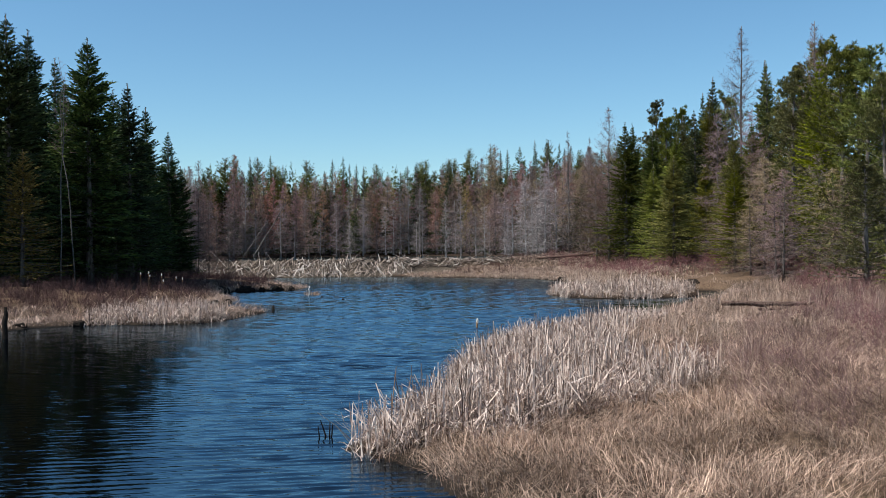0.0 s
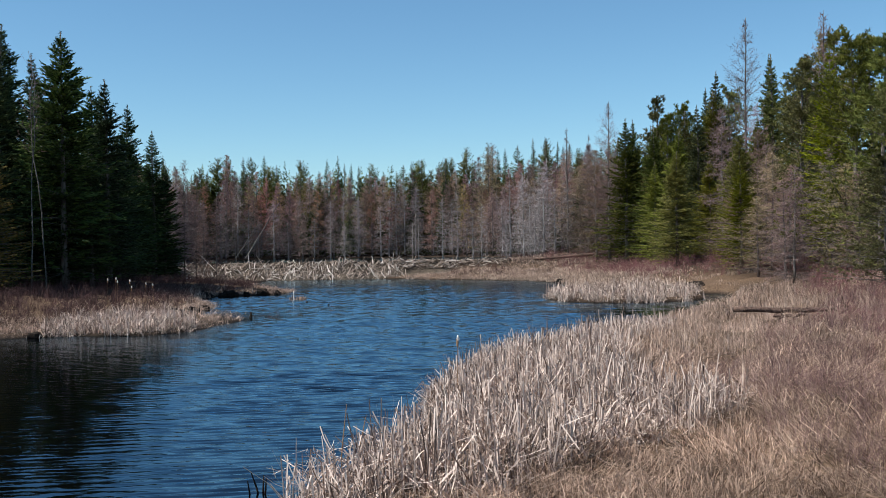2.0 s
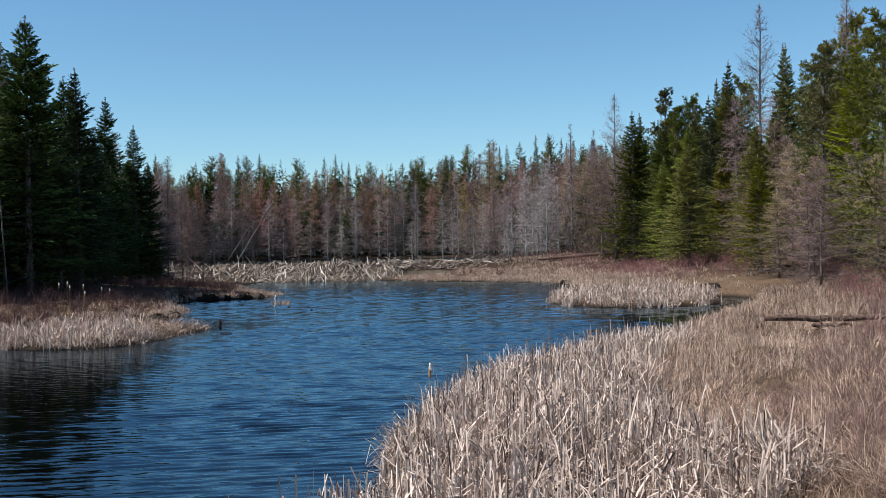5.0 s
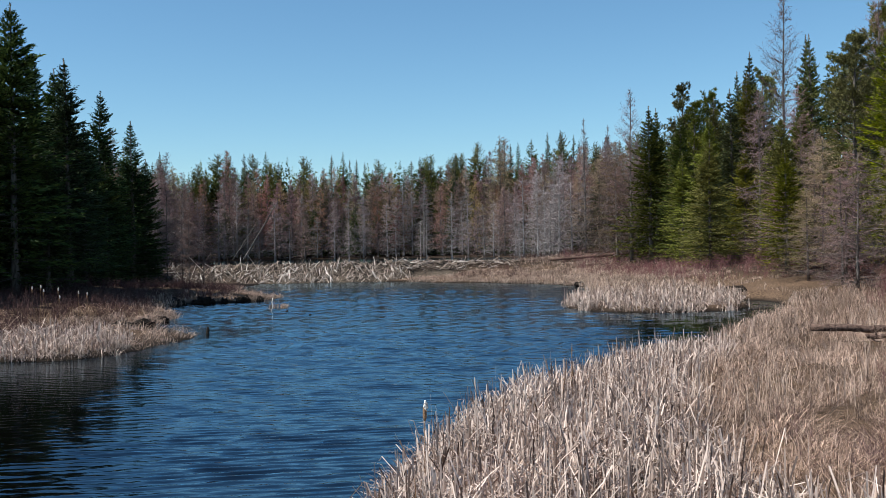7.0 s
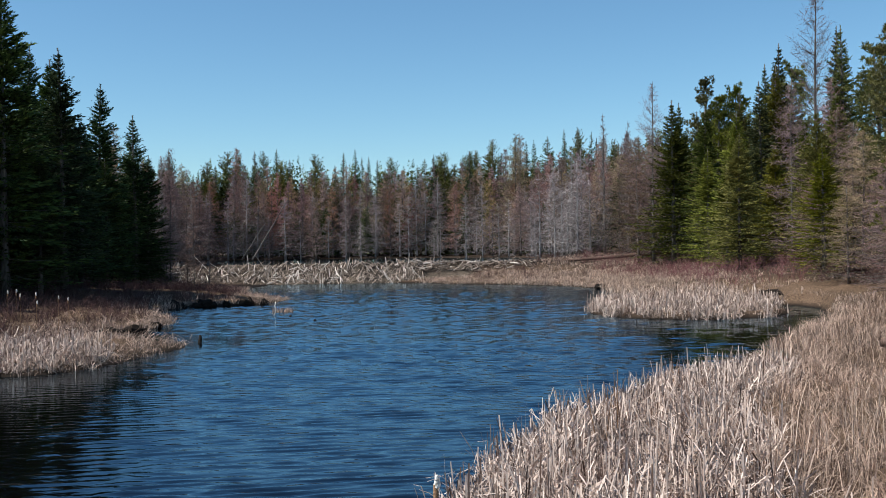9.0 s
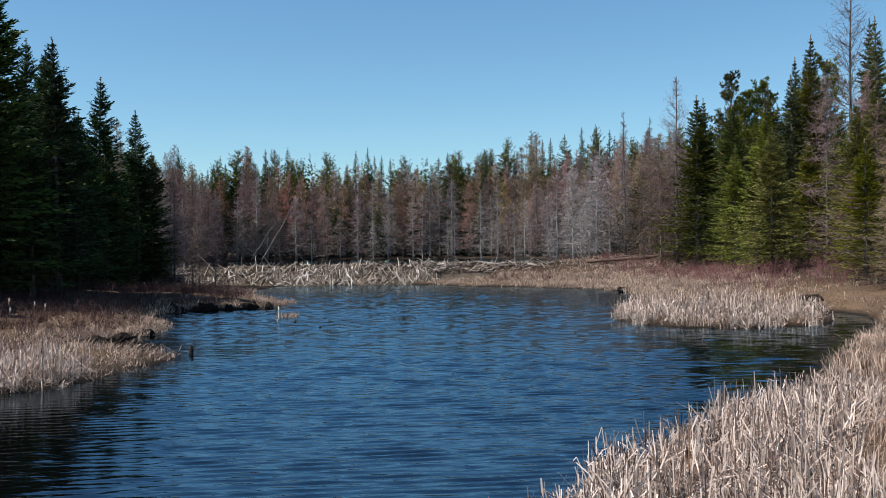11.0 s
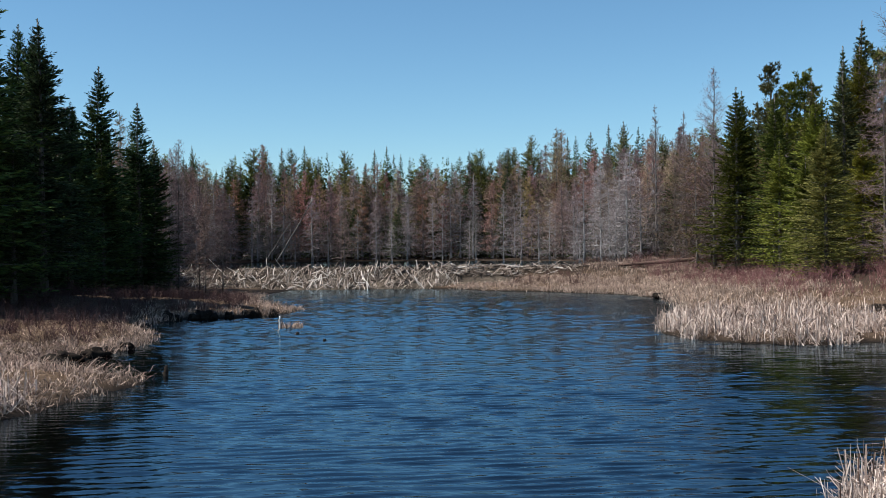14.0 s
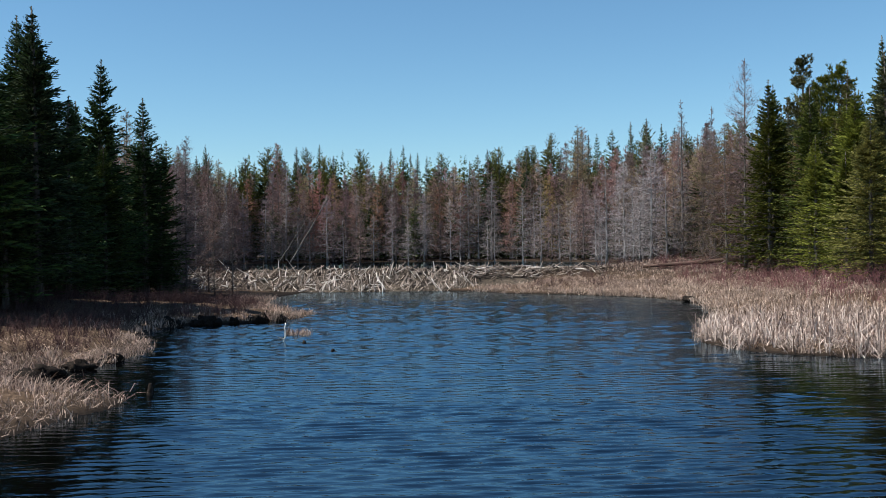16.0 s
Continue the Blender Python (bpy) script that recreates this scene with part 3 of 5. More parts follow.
KINDS = {
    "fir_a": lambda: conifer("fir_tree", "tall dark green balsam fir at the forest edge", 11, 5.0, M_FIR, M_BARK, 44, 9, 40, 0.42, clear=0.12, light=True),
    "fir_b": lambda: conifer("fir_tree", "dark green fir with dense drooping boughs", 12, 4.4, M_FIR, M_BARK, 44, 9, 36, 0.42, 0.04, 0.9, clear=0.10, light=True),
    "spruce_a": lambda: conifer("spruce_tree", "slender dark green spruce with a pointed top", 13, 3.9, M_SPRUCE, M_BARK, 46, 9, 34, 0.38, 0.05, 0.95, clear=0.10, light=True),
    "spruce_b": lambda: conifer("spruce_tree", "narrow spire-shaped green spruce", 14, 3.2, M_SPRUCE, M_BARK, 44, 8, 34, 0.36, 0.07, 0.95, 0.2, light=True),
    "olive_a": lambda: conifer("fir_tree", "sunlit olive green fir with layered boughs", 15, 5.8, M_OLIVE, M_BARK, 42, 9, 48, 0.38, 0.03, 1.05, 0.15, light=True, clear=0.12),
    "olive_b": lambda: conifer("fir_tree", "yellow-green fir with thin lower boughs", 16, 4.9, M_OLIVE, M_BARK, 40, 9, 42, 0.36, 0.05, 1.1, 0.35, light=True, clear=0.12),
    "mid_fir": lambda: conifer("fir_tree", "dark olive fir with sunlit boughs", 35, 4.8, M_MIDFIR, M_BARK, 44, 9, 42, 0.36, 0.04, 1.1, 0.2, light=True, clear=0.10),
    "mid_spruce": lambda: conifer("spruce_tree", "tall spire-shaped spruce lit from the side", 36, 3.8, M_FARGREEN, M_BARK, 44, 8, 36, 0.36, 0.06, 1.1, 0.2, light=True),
    "gold": lambda: conifer("fir_tree", "young yellowed fir among dark firs", 17, 6.4, M_GOLD, M_BARK, 30, 8, 34, 0.45, 0.04, 0.9, 0.2),
    "back_fir": lambda: conifer("fir_tree", "dark green fir deeper in the woods", 29, 4.8, M_FIR, M_BARK, 32, 8, 18, 0.62, 0.03, 0.85, broad=0.45, light=True),
    "pine_a": lambda: pine("pine_tree", "round-topped white pine with grey-green needles", 18, 4.4, M_PINE, M_BARK, 120, 13, 0.05, 11, 0.36),
    "pine_b": lambda: pine("pine_tree", "bushy green pine with upswept limbs", 19, 5.8, M_PINE, M_BARK, 135, 14, 0.03, 11, 0.36),
    "larch": lambda: bare_tree("larch_tree", "tall leafless larch with thin grey-brown twigs", 20, 5.6, M_TWIG, M_BARK, 170, 14, 0.8, 0.22, 1.0, 0.024, 0.3),
    "bare_a": lambda: bare_tree("bare_tree", "leafless larch with dense brown twigs", 21, 4.2, M_TWIG, M_BARK, 210, 20, 0.6, 0.04, 0.75, 0.024, stem=0.10),
    "bare_b": lambda: bare_tree("bare_tree", "leafless larch with reddish brown twigs", 22, 3.5, M_TWIG, M_BARK, 200, 20, 0.6, 0.05, 0.7, 0.024, stem=0.10),
    "bare_c": lambda: bare_tree("bare_tree", "leafless tan larch just before budding", 23, 4.4, M_TWIG_TAN, M_BARK, 210, 20, 0.6, 0.04, 0.75, 0.024, stem=0.10),
    "edge_a": lambda: bare_tree("bare_tree", "leafless brown larch at the upper pond", 31, 4.6, M_TWIG, M_BARK, 190, 13, 0.8, 0.06, 0.9, 0.052, light=True),
    "edge_b": lambda: bare_tree("bare_tree", "slender leafless larch with reddish twigs", 32, 3.7, M_TWIG_RUST, M_BARK, 180, 13, 0.75, 0.08, 0.85, 0.052, light=True),
    "edge_c": lambda: bare_tree("bare_tree", "leafless tan larch at the upper pond", 33, 4.6, M_TWIG_TAN, M_BARK, 190, 13, 0.8, 0.08, 0.85, 0.052, light=True),
    "dead_a": lambda: bare_tree("dead_tree", "dead grey spruce with brittle bare branches", 24, 4.6, M_TWIG_GREY, M_BARK_GREY, 170, 11, 0.7, 0.02, 0.85, 0.045, -0.12, light=True),
    "dead_b": lambda: bare_tree("dead_tree", "dead silver-grey spruce standing in water", 25, 3.2, M_TWIG_GREY, M_BARK_GREY, 150, 11, 0.6, 0.02, 0.55, 0.042, -0.15, light=True),
    "far_green": lambda: conifer("spruce_tree", "green spruce standing behind leafless trees", 26, 3.4, M_FARDARK, M_BARK, 34, 8, 13, 0.62, 0.15, 1.0, broad=0.42, light=True),
    "far_fir": lambda: conifer("fir_tree", "mid-green fir standing behind leafless trees", 27, 4.4, M_MIDFIR, M_BARK, 30, 8, 13, 0.66, 0.15, 0.9, broad=0.42, light=True),
    "far_pine": lambda: conifer("pine_tree", "round-topped green pine standing behind leafless trees", 28, 4.2, M_PINE, M_BARK, 30, 8, 13, 0.66, 0.15, 0.68, broad=0.42, light=True, droop=0.0),
    "shade_fir": lambda: conifer("fir_tree", "short dark fir added as shade below taller trees", 39, 5.4, M_FIR, M_BARK, 26, 8, 12, 0.7, 0.03, 0.8, broad=0.5, light=True),
    "spire": lambda: bare_tree("dead_tree", "tall narrow dying spruce with thin grey twigs", 37, 1.9, M_TWIG_GREY, M_BARK, 260, 12, 0.4, 0.05, 0.85, 0.03, -0.05),
    "birch": lambda: bare_tree("birch_tree", "thin leafless birch with a pale stem", 38, 2.2, M_TWIG, M_BARK_PALE, 26, 6, 0.6, 0.55, 0.5, 0.02, 0.7, False, 0.055, 1.1),
}
first = {}
n_trees = [0]


def plant(kind, x, y, top, wide=1.0, turn=None, foot=None, group="forest trees"):
    """Sets a tree of a kind with its top at that height."""
    n_trees[0] += 1
    foot = float(height(np.array([x]), np.array([y]))[0]) if foot is None else foot
    s = (top - foot) / TREE_H
    w = s ** 0.5 * wide
    turn = (n_trees[0] * 137.5) % 360 if turn is None else turn
    m = pose(x, y, foot, 0, 0, turn)
    if kind not in first:
        ob = first[kind] = KINDS[kind]()
        ob.matrix_basis = m @ Matrix.Diagonal((w, w, s, 1))
        tagged(ob, group=group)
        return ob
    s0 = first[kind].scale
    return copy_thing(first[kind], m @ Matrix.Diagonal((w / s0[0], w / s0[1], s / s0[2], 1)))


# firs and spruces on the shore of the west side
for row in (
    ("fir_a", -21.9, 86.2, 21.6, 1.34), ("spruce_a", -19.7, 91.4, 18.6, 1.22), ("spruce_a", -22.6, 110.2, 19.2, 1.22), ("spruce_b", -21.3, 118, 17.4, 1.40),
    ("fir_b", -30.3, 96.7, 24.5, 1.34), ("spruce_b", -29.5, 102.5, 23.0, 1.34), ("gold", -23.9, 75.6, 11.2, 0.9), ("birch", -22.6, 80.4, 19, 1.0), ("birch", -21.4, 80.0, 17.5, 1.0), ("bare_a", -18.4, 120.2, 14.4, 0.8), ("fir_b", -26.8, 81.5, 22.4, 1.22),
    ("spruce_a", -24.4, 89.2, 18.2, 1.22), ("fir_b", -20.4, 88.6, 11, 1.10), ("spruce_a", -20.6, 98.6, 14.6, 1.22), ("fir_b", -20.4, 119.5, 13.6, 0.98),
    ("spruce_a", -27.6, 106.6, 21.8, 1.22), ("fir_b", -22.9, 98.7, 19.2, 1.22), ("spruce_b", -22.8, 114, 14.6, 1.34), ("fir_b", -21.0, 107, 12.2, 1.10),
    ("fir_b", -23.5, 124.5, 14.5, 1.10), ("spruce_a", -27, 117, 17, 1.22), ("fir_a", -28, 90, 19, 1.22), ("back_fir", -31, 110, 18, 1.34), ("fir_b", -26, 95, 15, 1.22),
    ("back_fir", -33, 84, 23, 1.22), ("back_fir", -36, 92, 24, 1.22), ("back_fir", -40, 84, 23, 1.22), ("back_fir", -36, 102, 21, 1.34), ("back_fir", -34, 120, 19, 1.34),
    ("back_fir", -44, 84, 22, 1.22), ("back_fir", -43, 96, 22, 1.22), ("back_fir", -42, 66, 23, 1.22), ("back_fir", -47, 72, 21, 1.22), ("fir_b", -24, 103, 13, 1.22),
    # back_firs at (-31.5, 74) and (-35, 80): out of view, added to shade the bank
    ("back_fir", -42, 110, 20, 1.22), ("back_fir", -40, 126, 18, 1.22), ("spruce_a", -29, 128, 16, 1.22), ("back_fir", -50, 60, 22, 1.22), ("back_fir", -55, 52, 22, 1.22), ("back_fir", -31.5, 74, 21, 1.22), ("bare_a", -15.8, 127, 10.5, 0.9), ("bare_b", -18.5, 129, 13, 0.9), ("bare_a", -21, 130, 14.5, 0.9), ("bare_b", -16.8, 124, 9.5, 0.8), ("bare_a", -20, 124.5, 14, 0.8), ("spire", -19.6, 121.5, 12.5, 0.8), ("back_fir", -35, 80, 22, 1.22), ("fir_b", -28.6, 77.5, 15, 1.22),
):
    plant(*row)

# short dark firs added to stand in for canopy shade at the firs' feet
rng = np.random.default_rng(88)
for i in range(26):
    y = 79 + 1.75 * i + rng.uniform(-0.8, 0.8)
    plant("shade_fir", float(np.interp(y, [72, 80, 90, 105, 125], [-25, -23.6, -21.6, -22.2, -21.5])) + rng.uniform(-4.5, 0.6), y, 1.2 + rng.uniform(3.0, 8.0), rng.uniform(0.8, 1.2))

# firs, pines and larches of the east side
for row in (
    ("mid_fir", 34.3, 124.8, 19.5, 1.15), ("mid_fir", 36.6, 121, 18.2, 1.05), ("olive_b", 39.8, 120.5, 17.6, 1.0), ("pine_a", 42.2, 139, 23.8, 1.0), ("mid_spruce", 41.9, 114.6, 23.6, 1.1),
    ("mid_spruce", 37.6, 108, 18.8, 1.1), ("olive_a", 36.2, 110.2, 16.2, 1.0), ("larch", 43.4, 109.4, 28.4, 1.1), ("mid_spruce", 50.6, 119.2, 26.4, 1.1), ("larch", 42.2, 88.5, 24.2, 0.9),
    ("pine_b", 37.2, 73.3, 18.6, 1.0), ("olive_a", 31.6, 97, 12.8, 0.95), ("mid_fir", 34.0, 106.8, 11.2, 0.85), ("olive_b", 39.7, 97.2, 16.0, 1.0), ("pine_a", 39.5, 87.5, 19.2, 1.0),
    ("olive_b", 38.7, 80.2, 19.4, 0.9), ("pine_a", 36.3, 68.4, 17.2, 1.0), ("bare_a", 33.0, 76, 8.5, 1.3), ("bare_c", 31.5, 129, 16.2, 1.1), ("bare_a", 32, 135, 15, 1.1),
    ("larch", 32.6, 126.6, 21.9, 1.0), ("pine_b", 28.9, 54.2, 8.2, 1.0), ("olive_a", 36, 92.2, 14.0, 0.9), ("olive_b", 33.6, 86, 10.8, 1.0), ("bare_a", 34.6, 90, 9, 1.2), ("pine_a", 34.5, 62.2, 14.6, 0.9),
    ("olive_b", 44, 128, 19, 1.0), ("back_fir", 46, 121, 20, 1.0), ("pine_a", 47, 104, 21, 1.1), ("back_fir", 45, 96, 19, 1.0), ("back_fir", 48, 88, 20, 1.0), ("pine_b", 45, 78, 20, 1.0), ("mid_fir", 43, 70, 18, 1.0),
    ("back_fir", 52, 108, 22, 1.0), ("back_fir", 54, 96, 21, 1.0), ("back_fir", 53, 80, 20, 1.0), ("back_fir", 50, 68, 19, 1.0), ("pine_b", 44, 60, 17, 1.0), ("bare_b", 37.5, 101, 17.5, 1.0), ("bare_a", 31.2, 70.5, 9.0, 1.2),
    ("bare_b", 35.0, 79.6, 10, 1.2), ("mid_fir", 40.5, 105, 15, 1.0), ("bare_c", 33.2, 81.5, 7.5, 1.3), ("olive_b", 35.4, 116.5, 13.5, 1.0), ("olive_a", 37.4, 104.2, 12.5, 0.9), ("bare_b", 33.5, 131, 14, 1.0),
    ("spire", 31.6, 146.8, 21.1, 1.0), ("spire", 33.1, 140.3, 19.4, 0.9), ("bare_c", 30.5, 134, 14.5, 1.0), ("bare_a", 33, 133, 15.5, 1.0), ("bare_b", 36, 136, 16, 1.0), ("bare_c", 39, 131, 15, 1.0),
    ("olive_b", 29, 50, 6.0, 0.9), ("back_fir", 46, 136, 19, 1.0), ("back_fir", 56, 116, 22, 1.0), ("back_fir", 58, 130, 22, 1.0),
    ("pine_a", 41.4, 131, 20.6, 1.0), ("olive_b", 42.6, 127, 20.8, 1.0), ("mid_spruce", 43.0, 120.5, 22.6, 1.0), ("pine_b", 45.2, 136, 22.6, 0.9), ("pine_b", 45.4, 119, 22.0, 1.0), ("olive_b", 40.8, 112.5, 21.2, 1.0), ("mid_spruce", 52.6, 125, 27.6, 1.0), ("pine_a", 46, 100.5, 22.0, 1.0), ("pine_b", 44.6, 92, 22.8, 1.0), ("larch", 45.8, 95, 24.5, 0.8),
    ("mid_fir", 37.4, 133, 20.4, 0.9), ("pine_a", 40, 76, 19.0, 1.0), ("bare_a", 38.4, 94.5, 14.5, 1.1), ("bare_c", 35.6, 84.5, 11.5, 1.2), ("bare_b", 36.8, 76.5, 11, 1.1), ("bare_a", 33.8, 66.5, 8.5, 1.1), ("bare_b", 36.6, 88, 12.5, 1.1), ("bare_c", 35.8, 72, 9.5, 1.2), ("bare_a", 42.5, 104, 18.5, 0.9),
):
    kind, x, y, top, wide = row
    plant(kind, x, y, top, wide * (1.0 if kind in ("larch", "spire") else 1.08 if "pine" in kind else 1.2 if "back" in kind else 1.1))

# leafless and dead trees round the upper pond, greener ones behind
rng = np.random.default_rng(5)
EDGE = np.array([(-24, 128), (-29, 140), (-35, 155), (-35, 178), (-28, 194), (-16, 201), (-2, 199), (12, 196), (22, 187), (27, 170), (27, 152), (31, 140)], float)
steps = np.r_[0, np.cumsum(np.hypot(*np.diff(EDGE, axis=0).T))]


def along_edge(share, back):
    d = share * steps[-1]
    x, y = np.interp(d, steps, EDGE[:, 0]), np.interp(d, steps, EDGE[:, 1])
    c = np.array([0.0, 165.0])
    o = unit(np.array([x, y]) - c)
    return x + o[0] * back, y + o[1] * back


# the two rows of short firs are added to darken gaps between lit crowns
for count, back, low, high, kinds in (
    (80, 0.0, 6.0, 12.5, ("dead_a", "dead_b", "dead_b", "dead_a", "edge_a")),
    (66, 3.5, 11.5, 15.5, ("edge_a", "edge_b", "dead_a", "edge_a", "edge_c")),
    (74, 6.0, 4, 9.5, ("shade_fir",)),
    (66, 7.5, 13, 17.0, ("edge_a", "edge_b", "edge_c", "edge_b", "edge_a")),
    (80, 12.0, 15, 18.0, ("edge_a", "edge_c", "edge_c", "far_fir", "edge_b")),
    (60, 10.0, 8, 13, ("shade_fir",)),
    (100, 18.0, 14, 20.5, ("far_green", "far_fir", "edge_c", "far_pine", "far_green")),
    (112, 25.0, 15.5, 22, ("far_green", "far_fir", "far_pine", "far_green", "far_fir")),
):
    for i in range(count):
        x, y = along_edge((i + 0.5 + rng.uniform(-0.5, 0.5)) / count, back + rng.uniform(-1.6, 2.4))
        if x > 30 and y < 150 or x < -20 and y < 126:
            continue
        plant(kinds[rng.integers(len(kinds))], x, y, 2.6 + rng.uniform(low, high), rng.uniform(0.85, 1.3) * (1.2 if back > 15 else 1.0), group="trees round the upper pond")
for kind, x, y, top in (("far_pine", 40.4, 209, 26.4), ("far_green", 36, 200, 25.4), ("edge_c", 27.2, 196, 24.4), ("far_green", 18.5, 200, 21.5), ("far_green", -3.2, 226, 24.6), ("far_pine", -23, 232, 25),
                        ("edge_b", -25.9, 215, 24.2), ("far_green", 31, 205, 24), ("far_pine", 24, 212, 25), ("far_green", 12.2, 206, 21.6), ("far_pine", 4, 215, 22), ("far_pine", 14, 222, 23),
                        ("far_green", 36.5, 190, 24.6), ("far_green", 39, 190.5, 23.8), ("far_fir", 33.1, 200.5, 24.2), ("edge_c", 25.6, 190, 23.8), ("edge_a", 24.4, 193, 21.5), ("far_pine", 21, 215, 23.2), ("far_fir", 26.3, 215, 20.6),
                        ("far_pine", 17.1, 220, 21), ("far_fir", 42.3, 185, 20.4), ("far_green", 35.3, 196, 22.8), ("edge_b", 31, 186, 19.5), ("far_fir", 40, 178, 20), ("edge_a", 35, 172, 18.5), ("edge_c", 37, 160, 17.5), ("far_pine", 44, 195, 23), ("far_green", 29.4, 203, 23.6)):
    plant(kind, x, y, top, 1.2, group="trees round the upper pond")

# woods further back
wood = [[], []]
for i in range(400):
    a = rng.uniform(-1.1, 1.1)
    r = rng.uniform(0, 1)
    x, y = 4 + math.sin(a) * (92 + 50 * r), 112 + math.cos(a) * (108 + 50 * r)
    if abs(x) < 60 and y < 214:
        continue
    hgt, wd = rng.uniform(15, 20.5), rng.uniform(2.2, 3.6)
    f0 = float(height(np.array([x]), np.array([y]))[0])
    m = 170
    sh = rng.random(m) ** 0.75
    az = rng.uniform(0, 2 * math.pi, m)
    rr = wd * (1 - sh) ** 0.85
    st = np.column_stack([x + np.cos(az) * rr * 0.25 * rng.random(m), y + np.sin(az) * rr * 0.25 * rng.random(m), f0 + 1 + sh * (hgt - 1)])
    go = np.column_stack([np.cos(az), np.sin(az), rng.normal(-0.1, 0.25, m) + sh * 0.9])
    wood[i % 2].append(kites(st, go, 0.16 + rr * 0.9, 0.11 + rr * 0.32, rng))
for pieces, mat, label in ((wood[0], M_FARGREEN, "distant green spruce woods behind the ponds"), (wood[1], M_PINE, "distant olive pine and fir woods behind the ponds")):
    tagged(part("distant_woods", *joined(pieces), mat), label, "trees", kind="stuff")

# ---- dam ----
DAM_L, DAM_R = -24.0, 21.0


def dam_crest(x):
    return 2.28 + 0.25 * (value_noise(x, 0 * x, 2.3, 8) - 0.5) + 0.12 * (value_noise(x, 0 * x, 0.7, 9) - 0.5) - 0.25 * smooth(14, 24, -x)


dam = tagged(new("beaver_dam"), "long beaver dam of weathered grey sticks and mud", "dam")
xs = np.linspace(DAM_L, DAM_R, 140)
prof = np.array([(-0.5, -0.35), (0.15, 0.12), (0.5, 0.42), (0.8, 0.75), (0.96, 0.96), (1.15, 0.98), (1.35, 0.7)])
DV = np.array([[(x, dam_foot(x) + 3.0 * a, max(b * dam_crest(np.array([x]))[0], -0.6) + 0.12 * (value_noise(x, 3.0 * a, 0.5, 4) - 0.5)) for a, b in prof] for x in xs]).reshape(-1, 3)
k = len(prof)
DF = [(i * k + j, (i + 1) * k + j, (i + 1) * k + j + 1, i * k + j + 1) for i in range(len(xs) - 1) for j in range(k - 1)]
part("mud_core", DV, DF, M_MUD, dam, "dark packed mud and debris", smooth=True)


def stick_mesh(seed):
    r = np.random.default_rng(seed)
    z = np.linspace(0, 1, 5)
    pts = np.column_stack([r.normal(0, 0.010, 5), r.normal(0, 0.010, 5), z])
    v, f = tube(pts, np.array([0.85, 1, 0.95, 0.85, 0.7]) * 0.03, 5)
    return v, f


STICKS = [stick_mesh(40 + i) for i in range(8)]


def stick_pose(r, x=None, loose=False):
    """Foot, direction, length and girth of a stick lying on the dam's face."""
    x = r.uniform(DAM_L, 7.5) if x is None else x
    a = r.uniform(0.0, 0.96) ** 0.9 if not loose else r.uniform(0.6, 1.1)
    z = np.interp(a, prof[:, 0], prof[:, 1]) * dam_crest(np.array([x]))[0]
    y = dam_foot(x) + 3.0 * a
    length = r.uniform(0.45, 1.3) if r.random() < 0.86 else r.uniform(1.4, 2.6)
    tilt = r.normal(0.8, 0.35)
    turn = r.normal(0.1, 0.55) if r.random() < 0.75 else r.uniform(-1.5, 1.5)
    d = np.array([math.sin(turn), math.cos(turn) * math.cos(tilt) * 0.9, math.sin(tilt) * abs(math.cos(turn)) + r.uniform(-0.1, 0.25)])
    if loose:
        d = np.array([r.normal(0, 1), r.normal(-0.2, 0.5), r.uniform(-0.05, 0.5)])
    d = d / np.linalg.norm(d)
    start = np.array([x, y - 0.05, z]) - d * length * 0.5 + np.array([0, -0.06, 0.1])
    start[2] = max(start[2], -0.15)
    return start, d, length, 0.55 + 1.9 * r.random() ** 1.7


def stick_matrix(start, d, length, girth):
    q = Vector(d).to_track_quat("Z", "Y")
    return Matrix.LocRotScale(Vector(start), q, Vector((girth, girth, length)))


r = np.random.default_rng(71)
pile = []
for i in range(1700):
    x = None if i < 1250 else r.uniform(6, DAM_R)
    s0, d0, l0, g0 = stick_pose(r, x, i >= 1250 or i % 9 == 0)
    v, f = STICKS[i % 8]
    mt = np.array(stick_matrix(s0, d0, l0, g0))
    pile.append((v @ mt[:3, :3].T + mt[:3, 3], f))
tagged(part("brush_layer", *joined(pile), M_STICK_PILE, dam, "tangled grey sticks"), kind="stuff")

# ---- fallen and leaning wood ----


def log(name, a, b, r0, r1, mat, label, seed=1, stubs=4, sag=0.0):
    rg = np.random.default_rng(seed)
    s = np.linspace(0, 1, 9)[:, None]
    pts = np.array(a) + (np.array(b) - np.array(a)) * s + rg.normal(0, 0.03, (9, 3))
    pts[:, 2] -= sag * 4 * (s * (1 - s))[:, 0]
    root = tagged(new(name), label, "log")
    part("stem", *tube(pts, np.linspace(r0, r1, 9), 9, 0.12, rg), mat, root, smooth=True)
    for i in range(stubs):
        p = pts[rg.integers(1, 8)]
        q = p + unit(rg.normal(0, 1, 3) + np.array([0, 0, 0.6])) * rg.uniform(0.25, 0.7)
        part("branch_stub", *tube([p, (p + q) / 2, q], [0.04, 0.03, 0.015], 5), mat, root)
    return root


